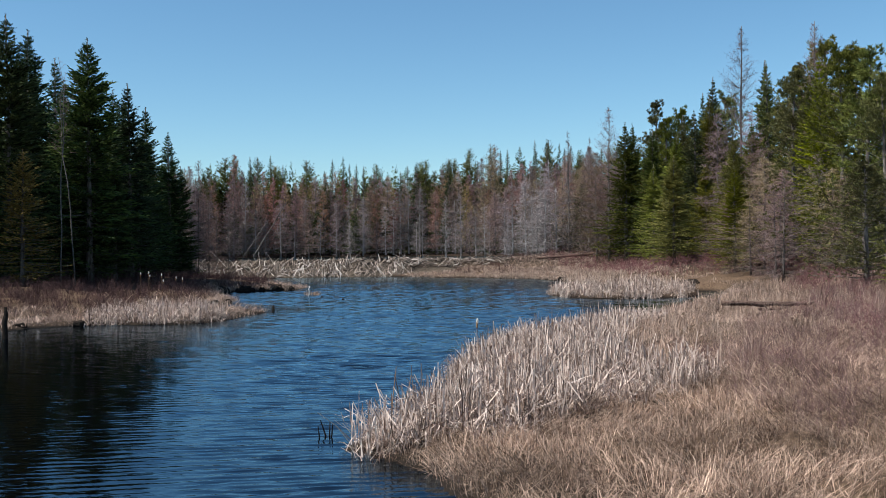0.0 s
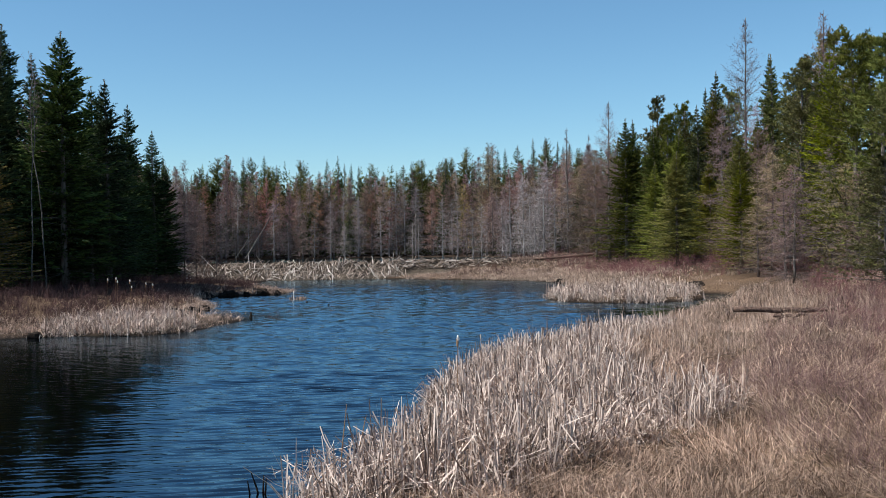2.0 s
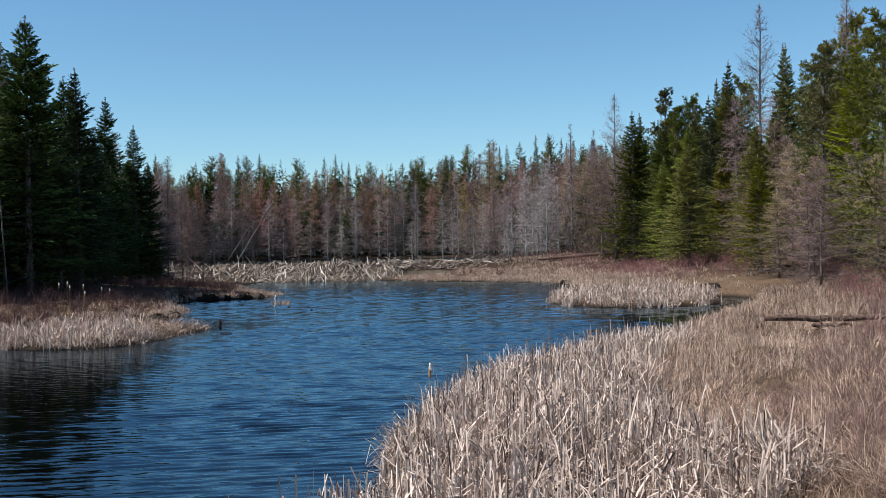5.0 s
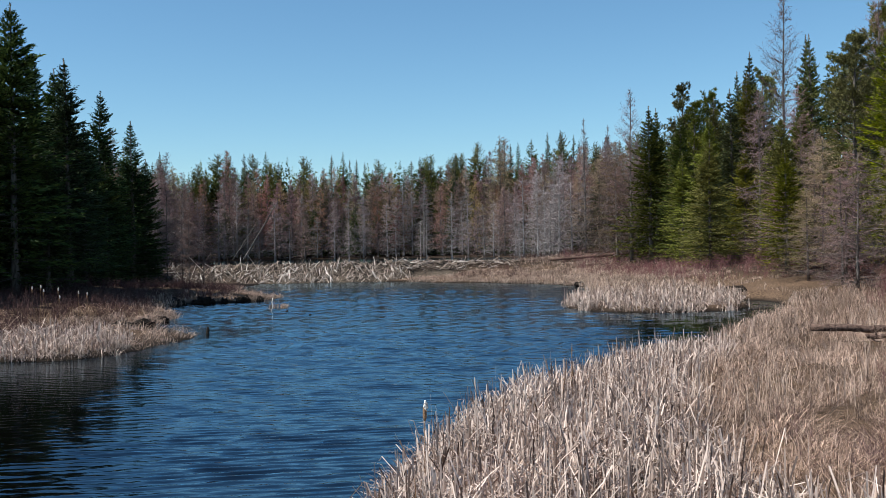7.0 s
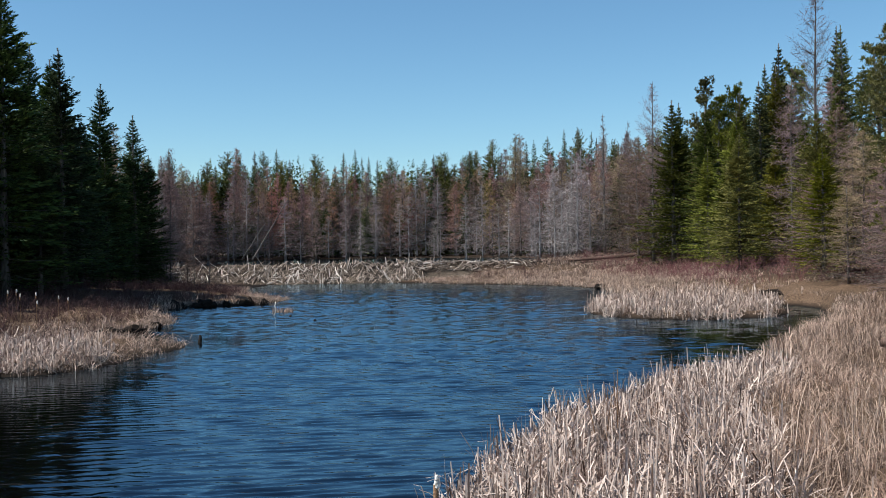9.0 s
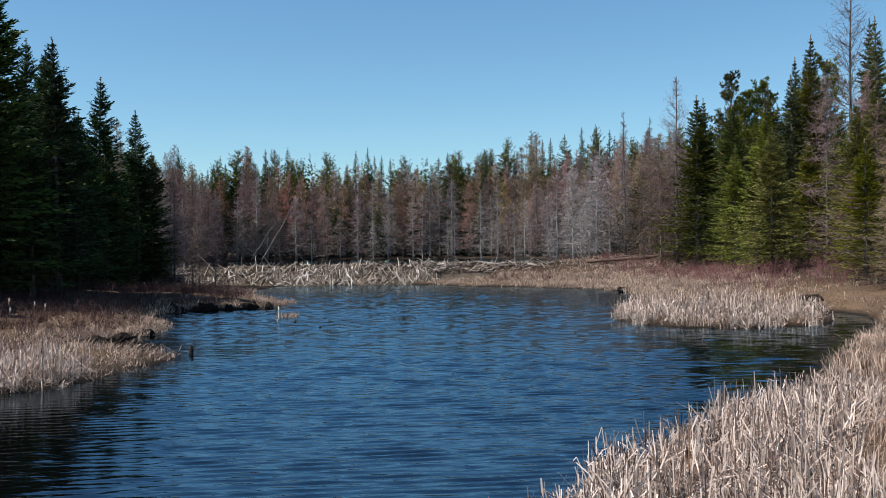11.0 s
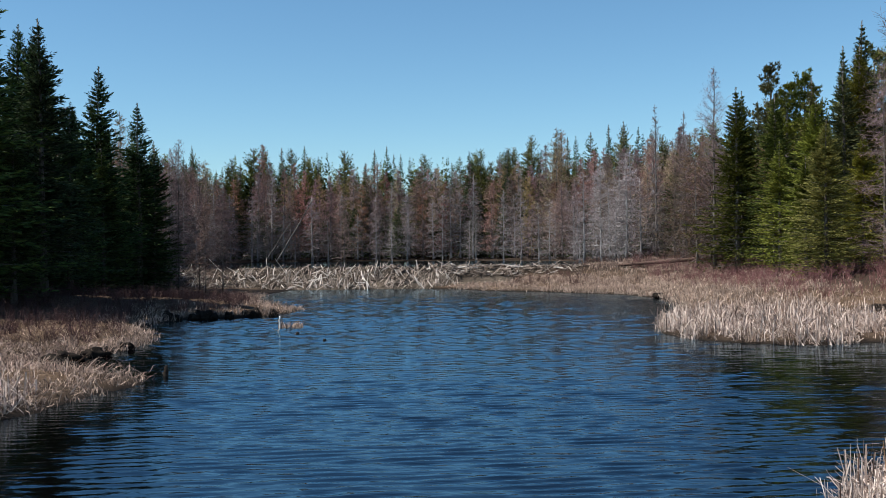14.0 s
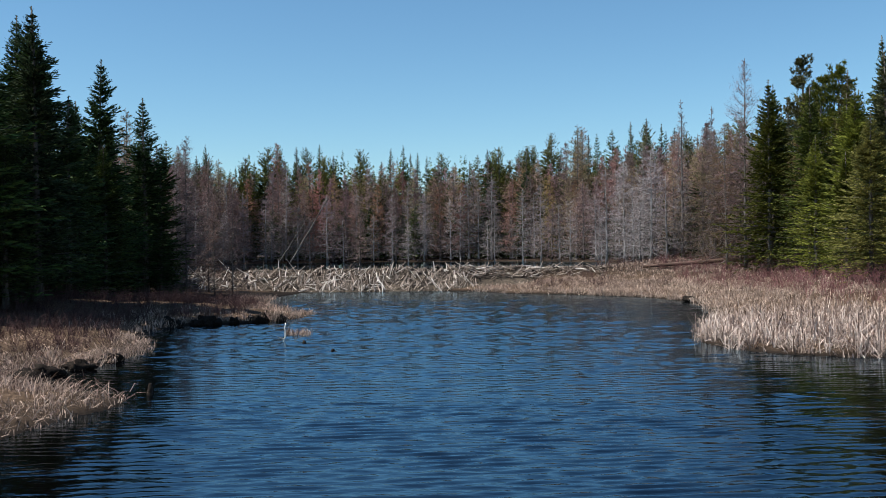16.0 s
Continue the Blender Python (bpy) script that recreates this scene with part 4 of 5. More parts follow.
log("fallen_log", (18.1, 47.5, 0.96), (23.0, 46.8, 1.0), 0.14, 0.10, M_LOG, "dark brown rotting log lying in dry grass", 5, 5, 0.07)
log("log", (22.4, 46.5, 0.66), (23.0, 46.9, 1.06), 0.13, 0.10, M_LOG, "short broken dark log lying in dry grass", 12, 2)
log("log", (19.6, 46.9, 0.66), (20.9, 46.2, 0.74), 0.08, 0.06, M_LOG, "half-buried piece of rotten brown log", 13, 2)
log("fallen_tree", (24.1, 133.0, 2.3), (36.5, 131.5, 3.2), 0.14, 0.26, M_LOG, "long fallen tree lying beside the dam", 3, 6)
log("leaning_dead_tree", (-18.6, 182, 2.5), (-12.4, 178, 12.0), 0.13, 0.07, M_BARK_PALE, "bare pale trunk leaning against standing trees", 4, 3)
log("leaning_dead_tree", (-20.5, 183, 2.5), (-16, 179, 8.5), 0.09, 0.05, M_BARK_PALE, "thin bare trunk leaning among dead trees", 5, 2)


def stump(name, x, y, z0, h, r, label, seed):
    rg = np.random.default_rng(seed)
    z = np.linspace(0, 1, 6)
    pts = np.column_stack([x + rg.normal(0, r * 0.12, 6), y + rg.normal(0, r * 0.12, 6), z0 + z * h])
    ob = part(name, *tube(pts, r * np.array([1.15, 1.0, 0.95, 0.9, 0.8, 0.45]), 8, 0.2, rg), M_ROT_SHADE, smooth=True)
    return tagged(ob, label, "stump")


stump("tree_stump", -4.6, 62.0, -0.4, 0.75, 0.095, "short black rotten stump standing in the water", 1)
stump("wooden_post", -14.4, 44.6, -0.4, 1.75, 0.12, "dark weathered snag standing at the water's edge", 2)
stump("tree_stump", -0.6, 74.2, -0.3, 0.40, 0.11, "small black stump just above the water", 3)
stump("tree_stump", -2.3, 78.0, -0.3, 0.42, 0.10, "small dark root sticking out of the water", 4)


def mound(name, x, y, z, rx, ry, h, label, seed, mat=None):
    rg = np.random.default_rng(seed)
    bm = bmesh.new()
    bmesh.ops.create_icosphere(bm, subdivisions=3, radius=1)
    v = np.array([p.co for p in bm.verts])
    f = np.array([[q.index for q in t.verts] for t in bm.faces])
    bm.free()
    v *= (1 + 0.9 * (value_noise(v[:, 0] * 3 + 9, v[:, 1] * 3 + v[:, 2] * 2, 1.0, seed) - 0.5) + 0.35 * (value_noise(v[:, 0] * 8, v[:, 1] * 8 + v[:, 2] * 6, 1.0, seed + 1) - 0.5))[:, None]
    return tagged(part(name, v * (rx, ry, h) + (x, y, z), f, mat or M_ROT_SHADE, smooth=True), label, "mound")


mound("mud_mound", 28.3, 82.0, 0.34, 0.85, 0.7, 0.62, "dark brown mud and root mound at the channel's end", 1)
mound("mud_mound", 23.0, 109.4, 0.16, 0.5, 0.4, 0.26, "dark root clump at the shore", 2)
# hummocks coloured near black to carry the shade of the undercut bank
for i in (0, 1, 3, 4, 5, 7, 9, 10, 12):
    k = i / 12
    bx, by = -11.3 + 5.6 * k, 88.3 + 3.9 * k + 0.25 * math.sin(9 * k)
    mound("grass_hummock", bx, by, 0.10, 0.36 + 0.14 * math.sin(5 * i), 0.38, 0.36 + 0.1 * math.cos(3 * i), "sedge hummock at the waterline, blackened for shade under the bank", 10 + i)
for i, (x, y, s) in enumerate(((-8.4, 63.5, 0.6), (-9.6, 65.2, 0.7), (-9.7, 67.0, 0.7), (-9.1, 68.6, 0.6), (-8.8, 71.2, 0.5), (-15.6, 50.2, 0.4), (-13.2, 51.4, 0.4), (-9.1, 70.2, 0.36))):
    mound("grass_hummock", x, y, 0.1, s * 0.8, s * 0.6, 0.4 * s, "sedge hummock at the waterline, blackened for shade under the bank", 30 + i)


def twig_bunch(name, x, y, n, h, label, seed, mat=M_ROT_SHADE, thick=0.02, spread=0.12):
    rg = np.random.default_rng(seed)
    root = tagged(new(name), label, "snag")
    for i in range(n):
        p = np.array([x + rg.normal(0, spread), y + rg.normal(0, spread), -0.2])
        q = p + np.array([rg.normal(0, 0.2), rg.normal(0, 0.14), h * rg.uniform(0.6, 1.1) + 0.2])
        part("stem", *tube([p, (p + q) / 2 + rg.normal(0, 0.03, 3), q], [thick, thick * 0.9, thick * 0.5], 5), mat, root)
    return root


twig_bunch("dead_snag", 0.1, 20.5, 4, 0.34, "dark dead stems standing in the water", 1, M_ROT_SHADE, 0.018, 0.06)
for i, (x, y, n, h) in enumerate(((7.4, 37.0, 2, 1.7), (7.9, 37.3, 1, 1.6), (8.3, 39.2, 2, 1.5), (10.6, 43.6, 3, 1.3), (2.6, 23.4, 2, 1.35), (3.7, 26.2, 2, 1.4), (1.5, 20.6, 2, 1.3))):
    twig_bunch("cattail_stalk", x, y, n, h, "thin bare brown stalks taller than the cattails", 50 + i, M_SEEDHEAD, 0.012)
log("stick", (-3.4, 79.0, -0.2), (-3.3, 79.0, 0.85), 0.035, 0.025, M_STICK, "pale upright stick standing in the water", 8, 1)

# ---- marsh plants ----


def scatter(count, x0, x1, y0, y1, rg):
    return rg.uniform(x0, x1, count), rg.uniform(y0, y1, count)


CATTAIL_BEDS = {
    "east": np.array([(0.8, 18.3), (2.4, 17.9), (4.2, 19), (6, 21.2), (7.9, 22), (9.2, 24), (9.3, 27), (9.2, 33), (10.8, 38), (13.8, 43.5), (15.4, 49.5), (13.8, 48.4), (11.2, 45.4), (8.9, 42.6), (7.4, 40.2), (6.1, 37.6), (4.8, 34.1), (3.6, 31), (3.1, 28.2), (3.3, 25.2), (2.6, 23.2), (1.2, 21.3), (0.55, 20)]),
    "west": np.array([(-12.8, 51.6), (-8.8, 51.3), (-6.6, 52.3), (-6.2, 54.5), (-7, 57), (-9.5, 58), (-12, 56.5), (-13.2, 54)]),
    "point": np.array([(15.2, 76.7), (15.7, 73.3), (17.3, 70.9), (20.1, 69.4), (23.6, 70.5), (26, 73.4), (26.8, 78), (25, 82), (21, 84), (17.4, 83.5)]),
}


def cattail_bed(key, count, h0, h1, width, label, seed, gaps=0.22, limp=0.3):
    rg = np.random.default_rng(seed)
    poly = CATTAIL_BEDS[key]
    (x0, y0), (x1, y1) = poly.min(0), poly.max(0)
    x, y = scatter(count * 4, x0, x1, y0, y1, rg)
    edge = outside(x, y, poly) + 0.9 * (value_noise(x, y, 1.2, 5) - 0.5)
    keep = (edge < 0) & (value_noise(x, y, 0.8, 6) > gaps + 0.2 * (rg.random(len(x)) - 0.5))
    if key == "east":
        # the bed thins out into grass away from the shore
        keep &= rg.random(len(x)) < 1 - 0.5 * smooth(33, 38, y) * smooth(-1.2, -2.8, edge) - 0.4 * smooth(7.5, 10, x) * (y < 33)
    x, y = x[keep][:count], y[keep][:count]
    n = len(x)
    z = np.maximum(height(x, y), -0.1)
    tall = (h0 + (h1 - h0) * rg.random(n) ** 1.6) * (0.8 + 0.4 * value_noise(x, y, 2.2, 7))
    tall *= np.where(rg.random(n) < 0.04, 1.3, 1)
    if key == "east":
        tall *= 1 - 0.12 * smooth(34, 42, y)
    lean = np.abs(rg.normal(0, 0.15, n)) + np.where(rg.random(n) < limp, rg.uniform(0.25, 1.2, n), 0)
    bend = np.where(rg.random(n) < 0.55, rg.uniform(1.0, 2.7, n), rg.normal(0, 0.12, n))
    turn = rg.uniform(0, 2 * math.pi, n)
    a = blades(np.column_stack([x, y, z - 0.05]), tall, width * rg.uniform(0.6, 1.3, n), lean, turn, bend, rg, rg.uniform(0.45, 0.9, n), 0.9)
    # broken leaves that lie among the stalks
    m = int(n * 1.1)
    k = rg.integers(0, n, m)
    s = np.column_stack([x[k], y[k], z[k] + rg.uniform(0.05, 0.6, m) * tall[k]])
    go = np.column_stack([rg.normal(0, 1, m), rg.normal(0, 1, m), rg.normal(0.1, 0.45, m)])
    b = blades(s, rg.uniform(0.2, 0.6, m), width * rg.uniform(0.7, 1.4, m), rg.uniform(0.5, 2.1, m), rg.uniform(0, 2 * math.pi, m), rg.normal(0, 0.25, m), rg, None, 0.9)
    ob = part("cattail_bed", *joined([a, b]), M_CATTAIL)
    return tagged(ob, label, "cattails", kind="stuff")


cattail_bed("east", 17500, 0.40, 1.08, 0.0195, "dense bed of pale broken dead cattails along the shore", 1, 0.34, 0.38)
cattail_bed("west", 2800, 0.35, 0.9, 0.026, "small bed of bleached dead cattails at the waterline", 2, 0.3, 0.5)
cattail_bed("point", 5200, 0.35, 1.05, 0.032, "bed of dead cattails on a low point", 3, 0.3, 0.45)


def grass_zone(name, count, x0, x1, y0, y1, per, h, width, mat, label, seed, rule, flop=0.8, edge=1.0, radial=0.0, spread=0.13):
    """Tufts of dry grass; rule takes x, y, shore distance and says where they grow."""
    rg = np.random.default_rng(seed)
    x, y = scatter(count, x0, x1, y0, y1, rg)
    d = outside(x, y, SHORE)
    keep = rule(x, y, d, rg)
    x, y = x[keep], y[keep]
    n = len(x)
    size = rg.uniform(0.65, 1.25, n) * (0.7 + 0.6 * value_noise(x, y, 1.6, 11))
    size *= edge + (1 - edge) * np.clip(d[keep] / 3.0, 0, 1)
    dirn = 2 * math.pi * value_noise(x, y, 2.4, 12) * 1.5
    bx, by, s, dr = (np.repeat(q, per) for q in (x, y, size, dirn))
    m = len(bx)
    off = rg.normal(0, spread, (m, 2))
    turn = np.where(rg.random(m) < 0.55, dr + rg.normal(0, 0.7, m), rg.uniform(0, 2 * math.pi, m))
    out_way = np.arctan2(off[:, 1], off[:, 0]) + rg.normal(0, 0.5, m)
    rad = rg.random(m) < radial
    turn = np.where(rad, out_way, turn)
    z = np.repeat(height(x, y), per)
    root = np.column_stack([bx + off[:, 0], by + off[:, 1], np.maximum(z, -0.03) - 0.04])
    tall = h * s * rg.uniform(0.5, 1.15, m)
    lean = np.abs(rg.normal(0.15, 0.3, m)) * flop
    bend = np.abs(rg.normal(0.6, 0.5, m)) * flop
    lean = np.where(rad, rg.uniform(0.1, 0.75, m), lean)
    bend = np.where(rad, rg.uniform(0.6, 1.7, m), bend)
    ob = part(name, *blades(root, tall, width * rg.uniform(0.6, 1.3, m), lean, turn, bend, rg), mat)
    return tagged(ob, label, "grass", kind="stuff")


def not_bed(x, y, share, rg):
    inside = np.zeros(len(x), bool)
    for poly in CATTAIL_BEDS.values():
        inside |= outside(x, y, poly) < -0.3
    return ~inside | (rg.random(len(x)) < share)


def clear_log(x, y):
    return ~((x > 17.6) & (x < 23.4) & (y > 45.4) & (y < 47.4)) | (value_noise(x, y, 0.7, 44) > 0.72)


grass_zone("dry_grass", 4600, 1, 22, 8, 31, 19, 0.50, 0.009, M_GRASS_RUST, "matted tan grass covering the near bank", 1, lambda x, y, d, g: (d > 0.1) & not_bed(x, y, 0.3, g) & (value_noise(x, y, 0.9, 51) > 0.3), 1.3, 0.8, 0.8, 0.16)
grass_zone("dry_grass", 1500, 2, 15, 8, 24, 20, 0.52, 0.008, M_GRASS_RUST, "thick flattened straw-like grass on the near bank", 21, lambda x, y, d, g: (d > 0.05) & not_bed(x, y, 0.06, g), 1.6, 0.8, 0.6, 0.2)
grass_zone("dry_grass", 4600, 4, 34, 30, 50, 14, 0.6, 0.014, M_GRASS, "tan and brown dead grass on the marsh meadow", 2, lambda x, y, d, g: (d > 0.1) & not_bed(x, y, 0.3, g) & clear_log(x, y) & (value_noise(x, y, 1.0, 52) > 0.33), 1.1, 0.8, 0.7, 0.13)
grass_zone("tall_grass", 420, 9, 26, 24, 60, 12, 1.15, 0.011, M_SEDGE, "tall golden dead grass stems in the meadow", 22, lambda x, y, d, g: (d > 3.5) & not_bed(x, y, 0.2, g) & clear_log(x, y) & (value_noise(x, y, 4, 23) > 0.5), 0.35)
grass_zone("dry_grass", 3400, 10, 40, 50, 72, 11, 0.72, 0.022, M_GRASS, "tan dead grass along the channel", 3, lambda x, y, d, g: (d > 0.05) & not_bed(x, y, 0.1, g), 0.85, 0.8, 0.4, 0.18)
grass_zone("dry_grass", 5200, 14, 36, 68, 125, 8, 0.58, 0.034, M_SEDGE, "pale sedge between the shore and the trees", 4, lambda x, y, d, g: (d > 0.05) & (x < 31 - 4 * g.random(len(x))) & not_bed(x, y, 0.2, g) & ~((np.abs(x - 28) < 1.8) & (y > 74) & (y < 83.5)), 1.5, 0.7, 0.7, 0.24)
grass_zone("shore_sedge", 5400, 6.5, 37, 116, 141, 8, 0.6, 0.038, M_SEDGE, "pale sedge on the bank beside the dam", 5, lambda x, y, d, g: (d > 0.0) & ((y < 133.6) | (x > 21)) & (g.random(len(x)) < 1.0 - 0.4 * smooth(3, 9, d)), 1.6, 0.7, 0.7, 0.26)
grass_zone("dry_grass", 2700, -24, -4, 50, 82, 14, 0.58, 0.018, M_GRASS_GREY, "tan grass on the low west bank", 6, lambda x, y, d, g: (d > -0.1) & (d < 9) & not_bed(x, y, 0.15, g) & ((y < 71) & (d < 5) | (d < 1.6)) & (value_noise(x, y, 1.3, 53) > 0.2), 1.4, 0.55, 0.7, 0.16)
grass_zone("dry_grass", 1700, -20, -3.5, 82, 124, 13, 0.5, 0.032, M_GRASS_GREY, "brown grass on the point before the dam", 7, lambda x, y, d, g: (d > -0.05) & (d < 4.5 - 2.5 * g.random(len(x))), 1.1, 0.8, 0.5, 0.2)
grass_zone("dry_grass", 1500, -48, -14, 36, 60, 13, 0.6, 0.026, M_GRASS_GREY, "dry grass at the foot of the west woods", 8, lambda x, y, d, g: (d > -0.1) & (d < 8), 1.2, 0.6, 0.5, 0.2)
grass_zone("overhanging_sedge", 420, -12, -4, 86.5, 96, 13, 0.62, 0.026, M_GRASS_GREY, "dry sedge hanging over the undercut bank", 24, lambda x, y, d, g: (d > -0.1) & (d < 0.6), 1.9, 1.0, 0.5, 0.16)
grass_zone("overhanging_sedge", 260, -12, -6.5, 62, 75, 16, 0.6, 0.02, M_GRASS_GREY, "dry sedge hanging over the dark inlet bank", 25, lambda x, y, d, g: (d > 0.0) & (d < 0.9), 1.9, 1.0, 0.6, 0.2)
grass_zone("sedge_tuft", 26, -4.2, -2.6, 82.0, 83.2, 14, 0.5, 0.03, M_GRASS_GREY, "lone sedge tuft standing in the water", 9, lambda x, y, d, g: np.hypot(x + 3.4, y - 82.6) < 0.7, 0.9)


grass_zone("tussock", 330, 6, 30, 18, 62, 70, 0.62, 0.012, M_GRASS_RUST, "brown upright grass tussocks standing out of the meadow", 61, lambda x, y, d, g: (d > 2.5) & not_bed(x, y, 0.15, g) & clear_log(x, y), 0.9, 1.0, 0.55, 0.12)
grass_zone("tussock", 150, -20, -5, 52, 73, 60, 0.6, 0.02, M_GRASS_GREY, "ragged overhanging grass tussocks on the low west bank", 62, lambda x, y, d, g: (d > 0.0) & (d < 3.0) & ~((x > -9) & (y < 62)), 1.3, 1.0, 0.8, 0.2)
grass_zone("tussock", 260, 14, 34, 84, 133, 46, 0.62, 0.034, M_SEDGE, "ragged pale sedge tussocks along the far bank", 63, lambda x, y, d, g: (d > 0.1) & (d < 9), 1.4, 1.0, 0.85, 0.26)


def thatch(count, x0, x1, y0, y1, width, mat, label, seed, rule):
    """Straws that lie flattened over the tussocks in swirls."""
    rg = np.random.default_rng(seed)
    x, y = scatter(count, x0, x1, y0, y1, rg)
    keep = rule(x, y, outside(x, y, SHORE), rg)
    x, y = x[keep], y[keep]
    n = len(x)
    root = np.column_stack([x, y, np.maximum(height(x, y), 0) + 0.02 + 0.26 * rg.random(n) ** 1.6])
    turn = 9 * value_noise(x, y, 1.7, 33) + rg.normal(0, 0.5, n)
    lean = rg.uniform(0.7, 1.6, n)
    ob = part("straw", *blades(root, rg.uniform(0.28, 0.8, n), width * rg.uniform(0.6, 1.4, n), lean, turn, rg.uniform(0.1, 1.1, n), rg), mat)
    return tagged(ob, label, "grass", kind="stuff")


thatch(46000, 1, 18, 9, 32, 0.010, M_GRASS_RUST, "flattened straw lying over the near tussocks", 41, lambda x, y, d, g: (d > 0) & not_bed(x, y, 0.12, g) & (value_noise(x, y, 0.8, 34) > 0.2))
thatch(8500, -22, -4, 48, 78, 0.024, M_GRASS_GREY, "flattened straw on the low west bank", 42, lambda x, y, d, g: (d > -0.1) & (d < 7) & (value_noise(x, y, 1.5, 35) > 0.35))
thatch(30000, 8, 30, 24, 66, 0.012, M_GRASS, "flattened straw on the meadow", 43, lambda x, y, d, g: (d > 0) & not_bed(x, y, 0.1, g) & clear_log(x, y) & (value_noise(x, y, 2, 36) > 0.4))


def shrub_zone(name, count, x0, x1, y0, y1, per, h, width, mat, label, seed, rule):
    rg = np.random.default_rng(seed)
    x, y = scatter(count, x0, x1, y0, y1, rg)
    d = outside(x, y, SHORE)
    keep = rule(x, y, d, rg)
    x, y = x[keep], y[keep]
    z = height(x, y)
    n = len(x)
    size = h * rg.uniform(0.5, 1.2, n)
    bx, by, bz, s = (np.repeat(q, per) for q in (x, y, z, size))
    m = len(bx)
    root = np.column_stack([bx + rg.normal(0, 0.1, m), by + rg.normal(0, 0.1, m), bz - 0.03])
    go = np.column_stack([rg.normal(0, 0.38, m), rg.normal(0, 0.38, m), np.ones(m)])
    ln = s * rg.uniform(0.5, 1.1, m)
    a = slivers(root, go, ln, np.full(m, width), rg)
    st = np.repeat(root + unit(go) * (ln * 0.45)[:, None], 3, 0) + np.tile(np.linspace(0, 0.4, 3), m)[:, None] * np.repeat(unit(go) * ln[:, None], 3, 0)
    g2 = np.repeat(unit(go), 3, 0) * 0.7 + rg.normal(0, 0.55, (m * 3, 3))
    b = slivers(st, g2, np.repeat(ln, 3) * rg.uniform(0.2, 0.45, m * 3), np.full(m * 3, width * 0.7), rg)
    return tagged(part(name, *joined([a, b]), mat), label, "shrubs", kind="stuff")


shrub_zone("bare_shrubs", 2200, 11, 34, 16, 52, 9, 0.8, 0.011, M_SHRUB, "low leafless reddish-brown shrubs on the meadow", 1, lambda x, y, d, g: (d > 8) & (value_noise(x, y, 5, 21) > 0.42))
shrub_zone("bare_shrubs", 1500, 16, 31, 25, 57, 14, 0.95, 0.014, M_SHRUB, "thicket of purplish red bare shrubs on the meadow", 6, lambda x, y, d, g: (d > 7.5) & (x > 16.5 + 4.5 * g.random(len(x)) ** 2) & (value_noise(x, y, 3, 24) > 0.36) & clear_log(x, y))
shrub_zone("bare_shrubs", 900, 8.5, 16, 17, 36, 16, 0.7, 0.008, M_SHRUB, "fine purplish grey bare shrubs on the near meadow", 9, lambda x, y, d, g: (d > 5.5 + 1.5 * g.random(len(x))) & (value_noise(x, y, 2.5, 25) > 0.3))
shrub_zone("bare_shrubs", 420, 13.5, 23, 27, 43, 14, 1.0, 0.011, M_SHRUB_RED, "crimson leafless twig shrubs on the meadow", 10, lambda x, y, d, g: (d > 8) & (value_noise(x, y, 2.5, 26) > 0.45) & clear_log(x, y))
shrub_zone("bare_shrubs", 480, 8, 36, 122, 141, 9, 0.9, 0.03, M_SHRUB_DARK, "brown bare shrubs on the bank beside the dam", 7, lambda x, y, d, g: (d > 3) & ((x > 20) | (y < 134)) & ~((x > 21) & (y > 124) & (y < 133)))
shrub_zone("bare_shrubs", 2300, 20, 42, 48, 138, 10, 1.3, 0.022, M_SHRUB_RED, "belt of leafless red shrubs along the tree line", 2, lambda x, y, d, g: (d > 5) & (x > 25 + 2 * g.random(len(x))) & (x < 38))
shrub_zone("bare_shrubs", 3600, -32, -8, 56, 134, 9, 1.0, 0.024, M_SHRUB_DARK, "leafless shrubs at the foot of the firs, darkened for their shade", 3, lambda x, y, d, g: (d > 1.2) & ((d > 4) | (y > 71)) & (y < 118 - 0.5 * (x + 26)))
shrub_zone("bare_shrubs", 520, -22, -5, 54, 74, 9, 0.6, 0.018, M_SHRUB_DARK, "low dark leafless shrubs among the bank grass", 8, lambda x, y, d, g: (d > 0.4) & (value_noise(x, y, 2.2, 54) > 0.5))
shrub_zone("bare_shrubs", 420, -26, -6, 134, 138, 8, 0.9, 0.022, M_SHRUB_DARK, "brown leafless shrubs behind the dam", 4, lambda x, y, d, g: (y > 136.4) & (x < -16))
shrub_zone("bare_shrubs", 1000, -60, 60, 60, 215, 8, 1.8, 0.035, M_SHRUB_DARK, "leafless undergrowth under the trees", 5, lambda x, y, d, g: (d > 9) & (outside(x, y, UPPER_SHORE) > 3.5) & ~((y > 100) & (y < 139) & (np.abs(x + 2) < 28)))


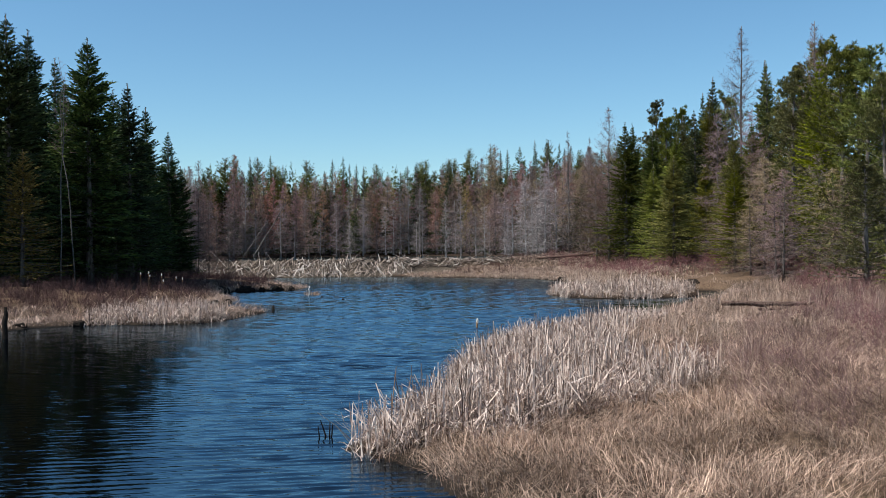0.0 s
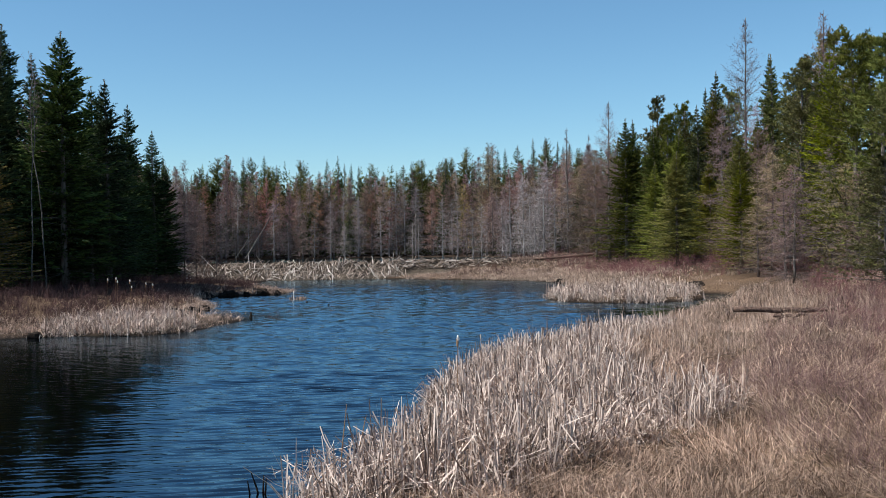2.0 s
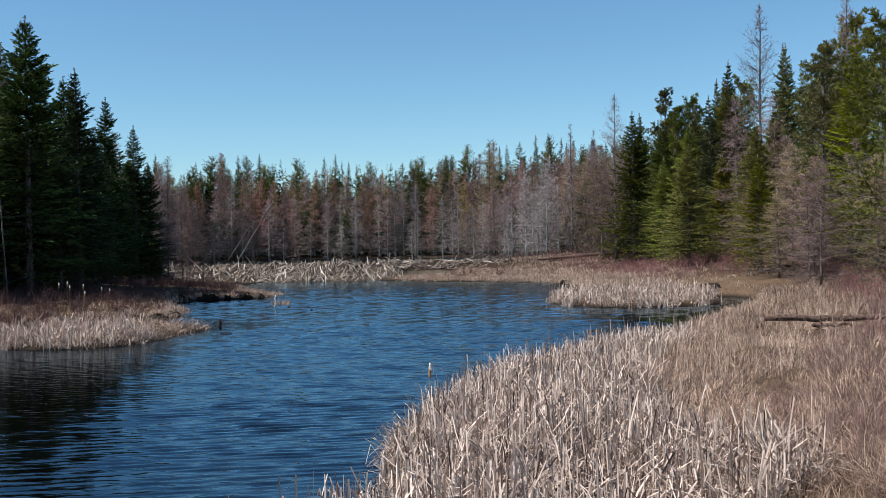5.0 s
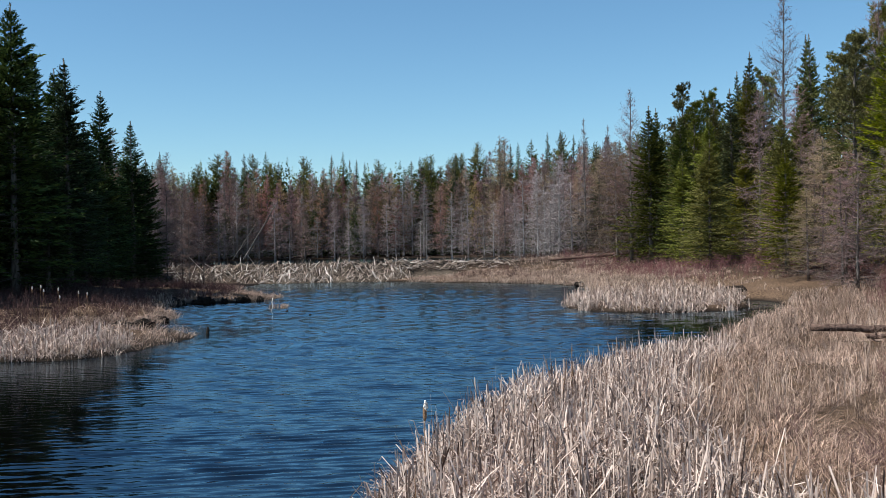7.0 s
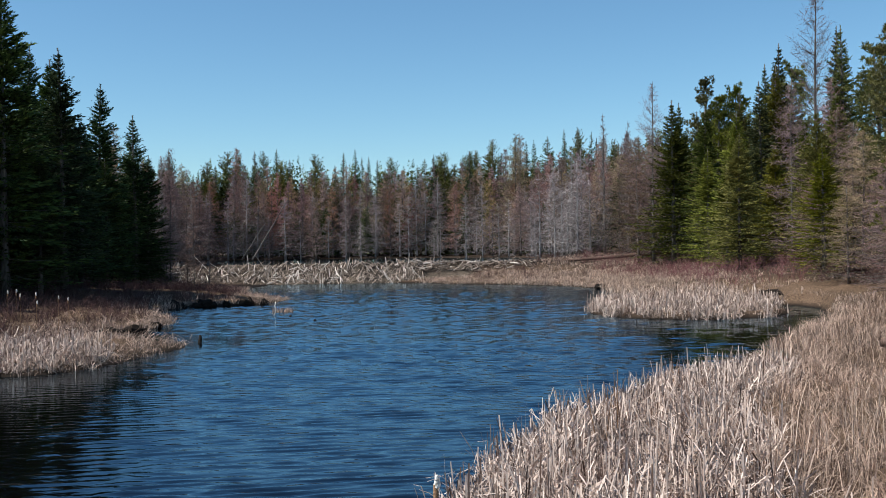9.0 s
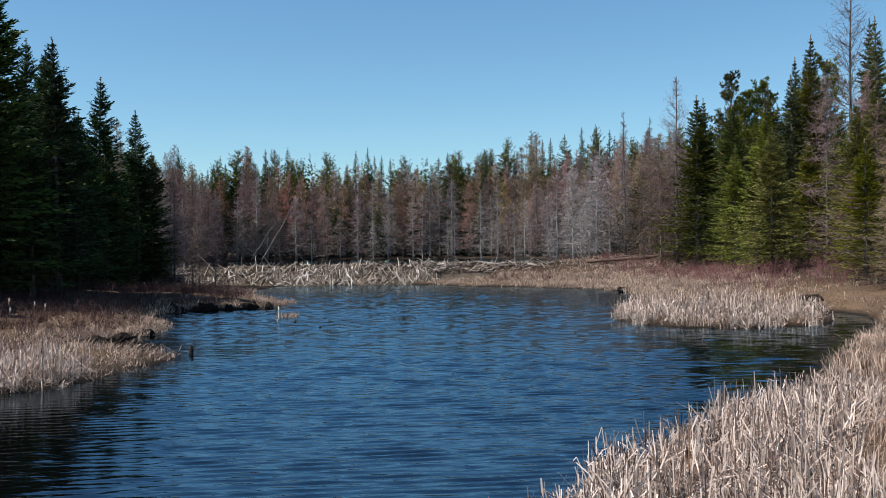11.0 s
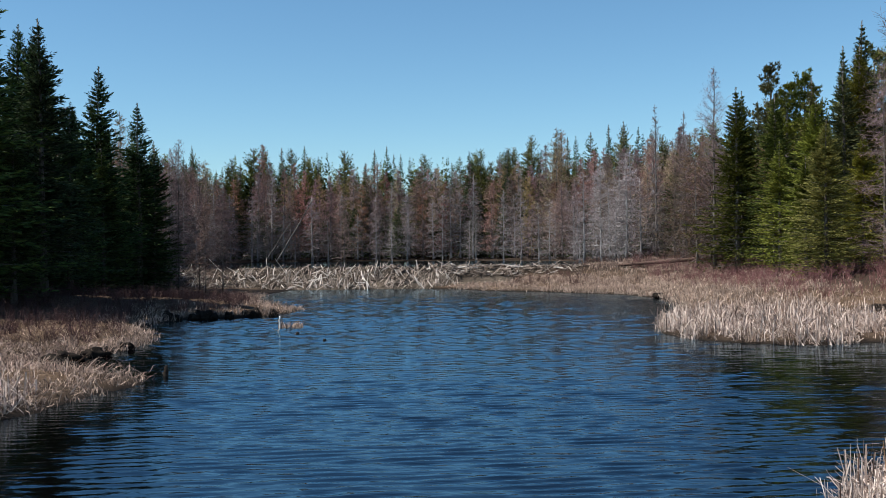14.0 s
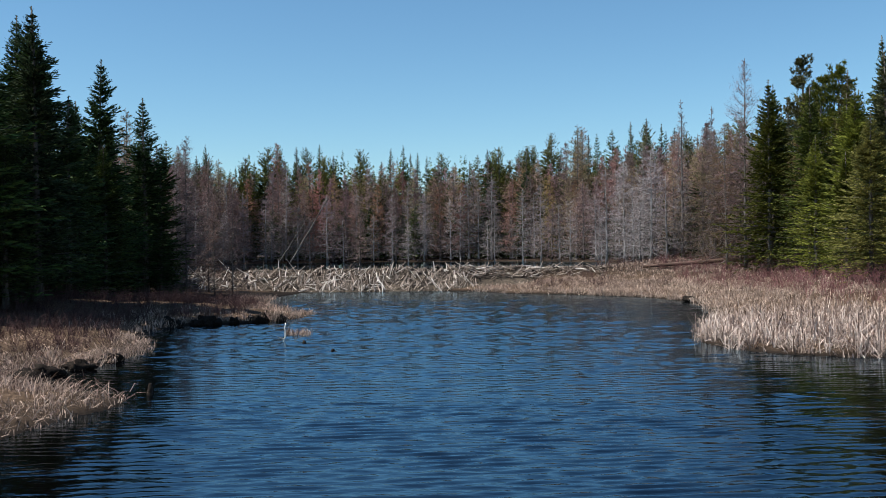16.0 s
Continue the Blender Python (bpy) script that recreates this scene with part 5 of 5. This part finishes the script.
def cattail(x, y, top, seed):
    """One standing cattail with a burst seed head."""
    rg = np.random.default_rng(seed)
    z0 = float(height(np.array([x]), np.array([y]))[0])
    root = tagged(new("cattail"), "single standing cattail with a white burst seed head", "cattail", "standing cattails")
    root.location = (x, y, z0)
    h = top - z0
    lean = rg.normal(0, 0.05, 2)
    pts = np.column_stack([np.linspace(0, lean[0], 4), np.linspace(0, lean[1], 4), np.linspace(-0.1, h, 4)])
    part("stalk", *tube(pts, [0.008, 0.007, 0.006, 0.004], 5), M_SEEDHEAD, root)
    z = np.linspace(h - 0.26, h - 0.03, 6)
    part("seed_head", *tube(np.column_stack([lean[0] + 0 * z, lean[1] + 0 * z, z]), [0.012, 0.026, 0.028, 0.027, 0.024, 0.012], 8), M_SEEDHEAD, root, smooth=True)
    v, f = tube(np.column_stack([lean[0] + 0.012 + 0 * z, lean[1] + 0 * z, np.linspace(h - 0.13, h + 0.03, 6)]), [0.012, 0.026, 0.032, 0.031, 0.024, 0.012], 8, 0.25, rg)
    part("fluff", v, f, M_FLUFF, root, "white burst seed fluff", smooth=True)


cattail(3.96, 28.34, 1.70, 1)
for i, (x, y, t) in enumerate(((-12.29, 61, 2.4), (-11.77, 60.4, 2.47), (-11.68, 60.8, 2.27), (-10.94, 60.6, 2.33), (-10.87, 60.1, 1.99), (-10.23, 61, 2.15), (-9.79, 61.2, 2.07))):
    cattail(x, y, t, 2 + i)

# ---- single sticks of the dam, nearest to the water ----
stick_data = [mesh_of("stick", *STICKS[i], M_STICK) for i in range(8)]
r = np.random.default_rng(72)
for i in range(310):
    ob = new("stick", stick_data[i % 8])
    ob.parent = dam
    s0, d0, l0, g0 = stick_pose(r) if i % 5 else stick_pose(r, r.uniform(6, DAM_R), True)
    s0 = s0 + np.array([0, -0.12, 0.08])
    ob.matrix_basis = stick_matrix(s0, d0, l0, g0 * 1.15)
for i in range(16):
    ob = new("stick", stick_data[i % 8])
    ob.parent = dam
    x = -23 + i * 2.6 + r.uniform(-1, 1)
    d0 = np.array([r.normal(0, 0.8), r.uniform(-0.5, 0.3), r.uniform(0.25, 0.9)])
    ob.matrix_basis = stick_matrix(np.array([x, dam_foot(x) + r.uniform(1.6, 2.8), 1.5]), d0 / np.linalg.norm(d0), r.uniform(1.6, 3.0), 1.1)
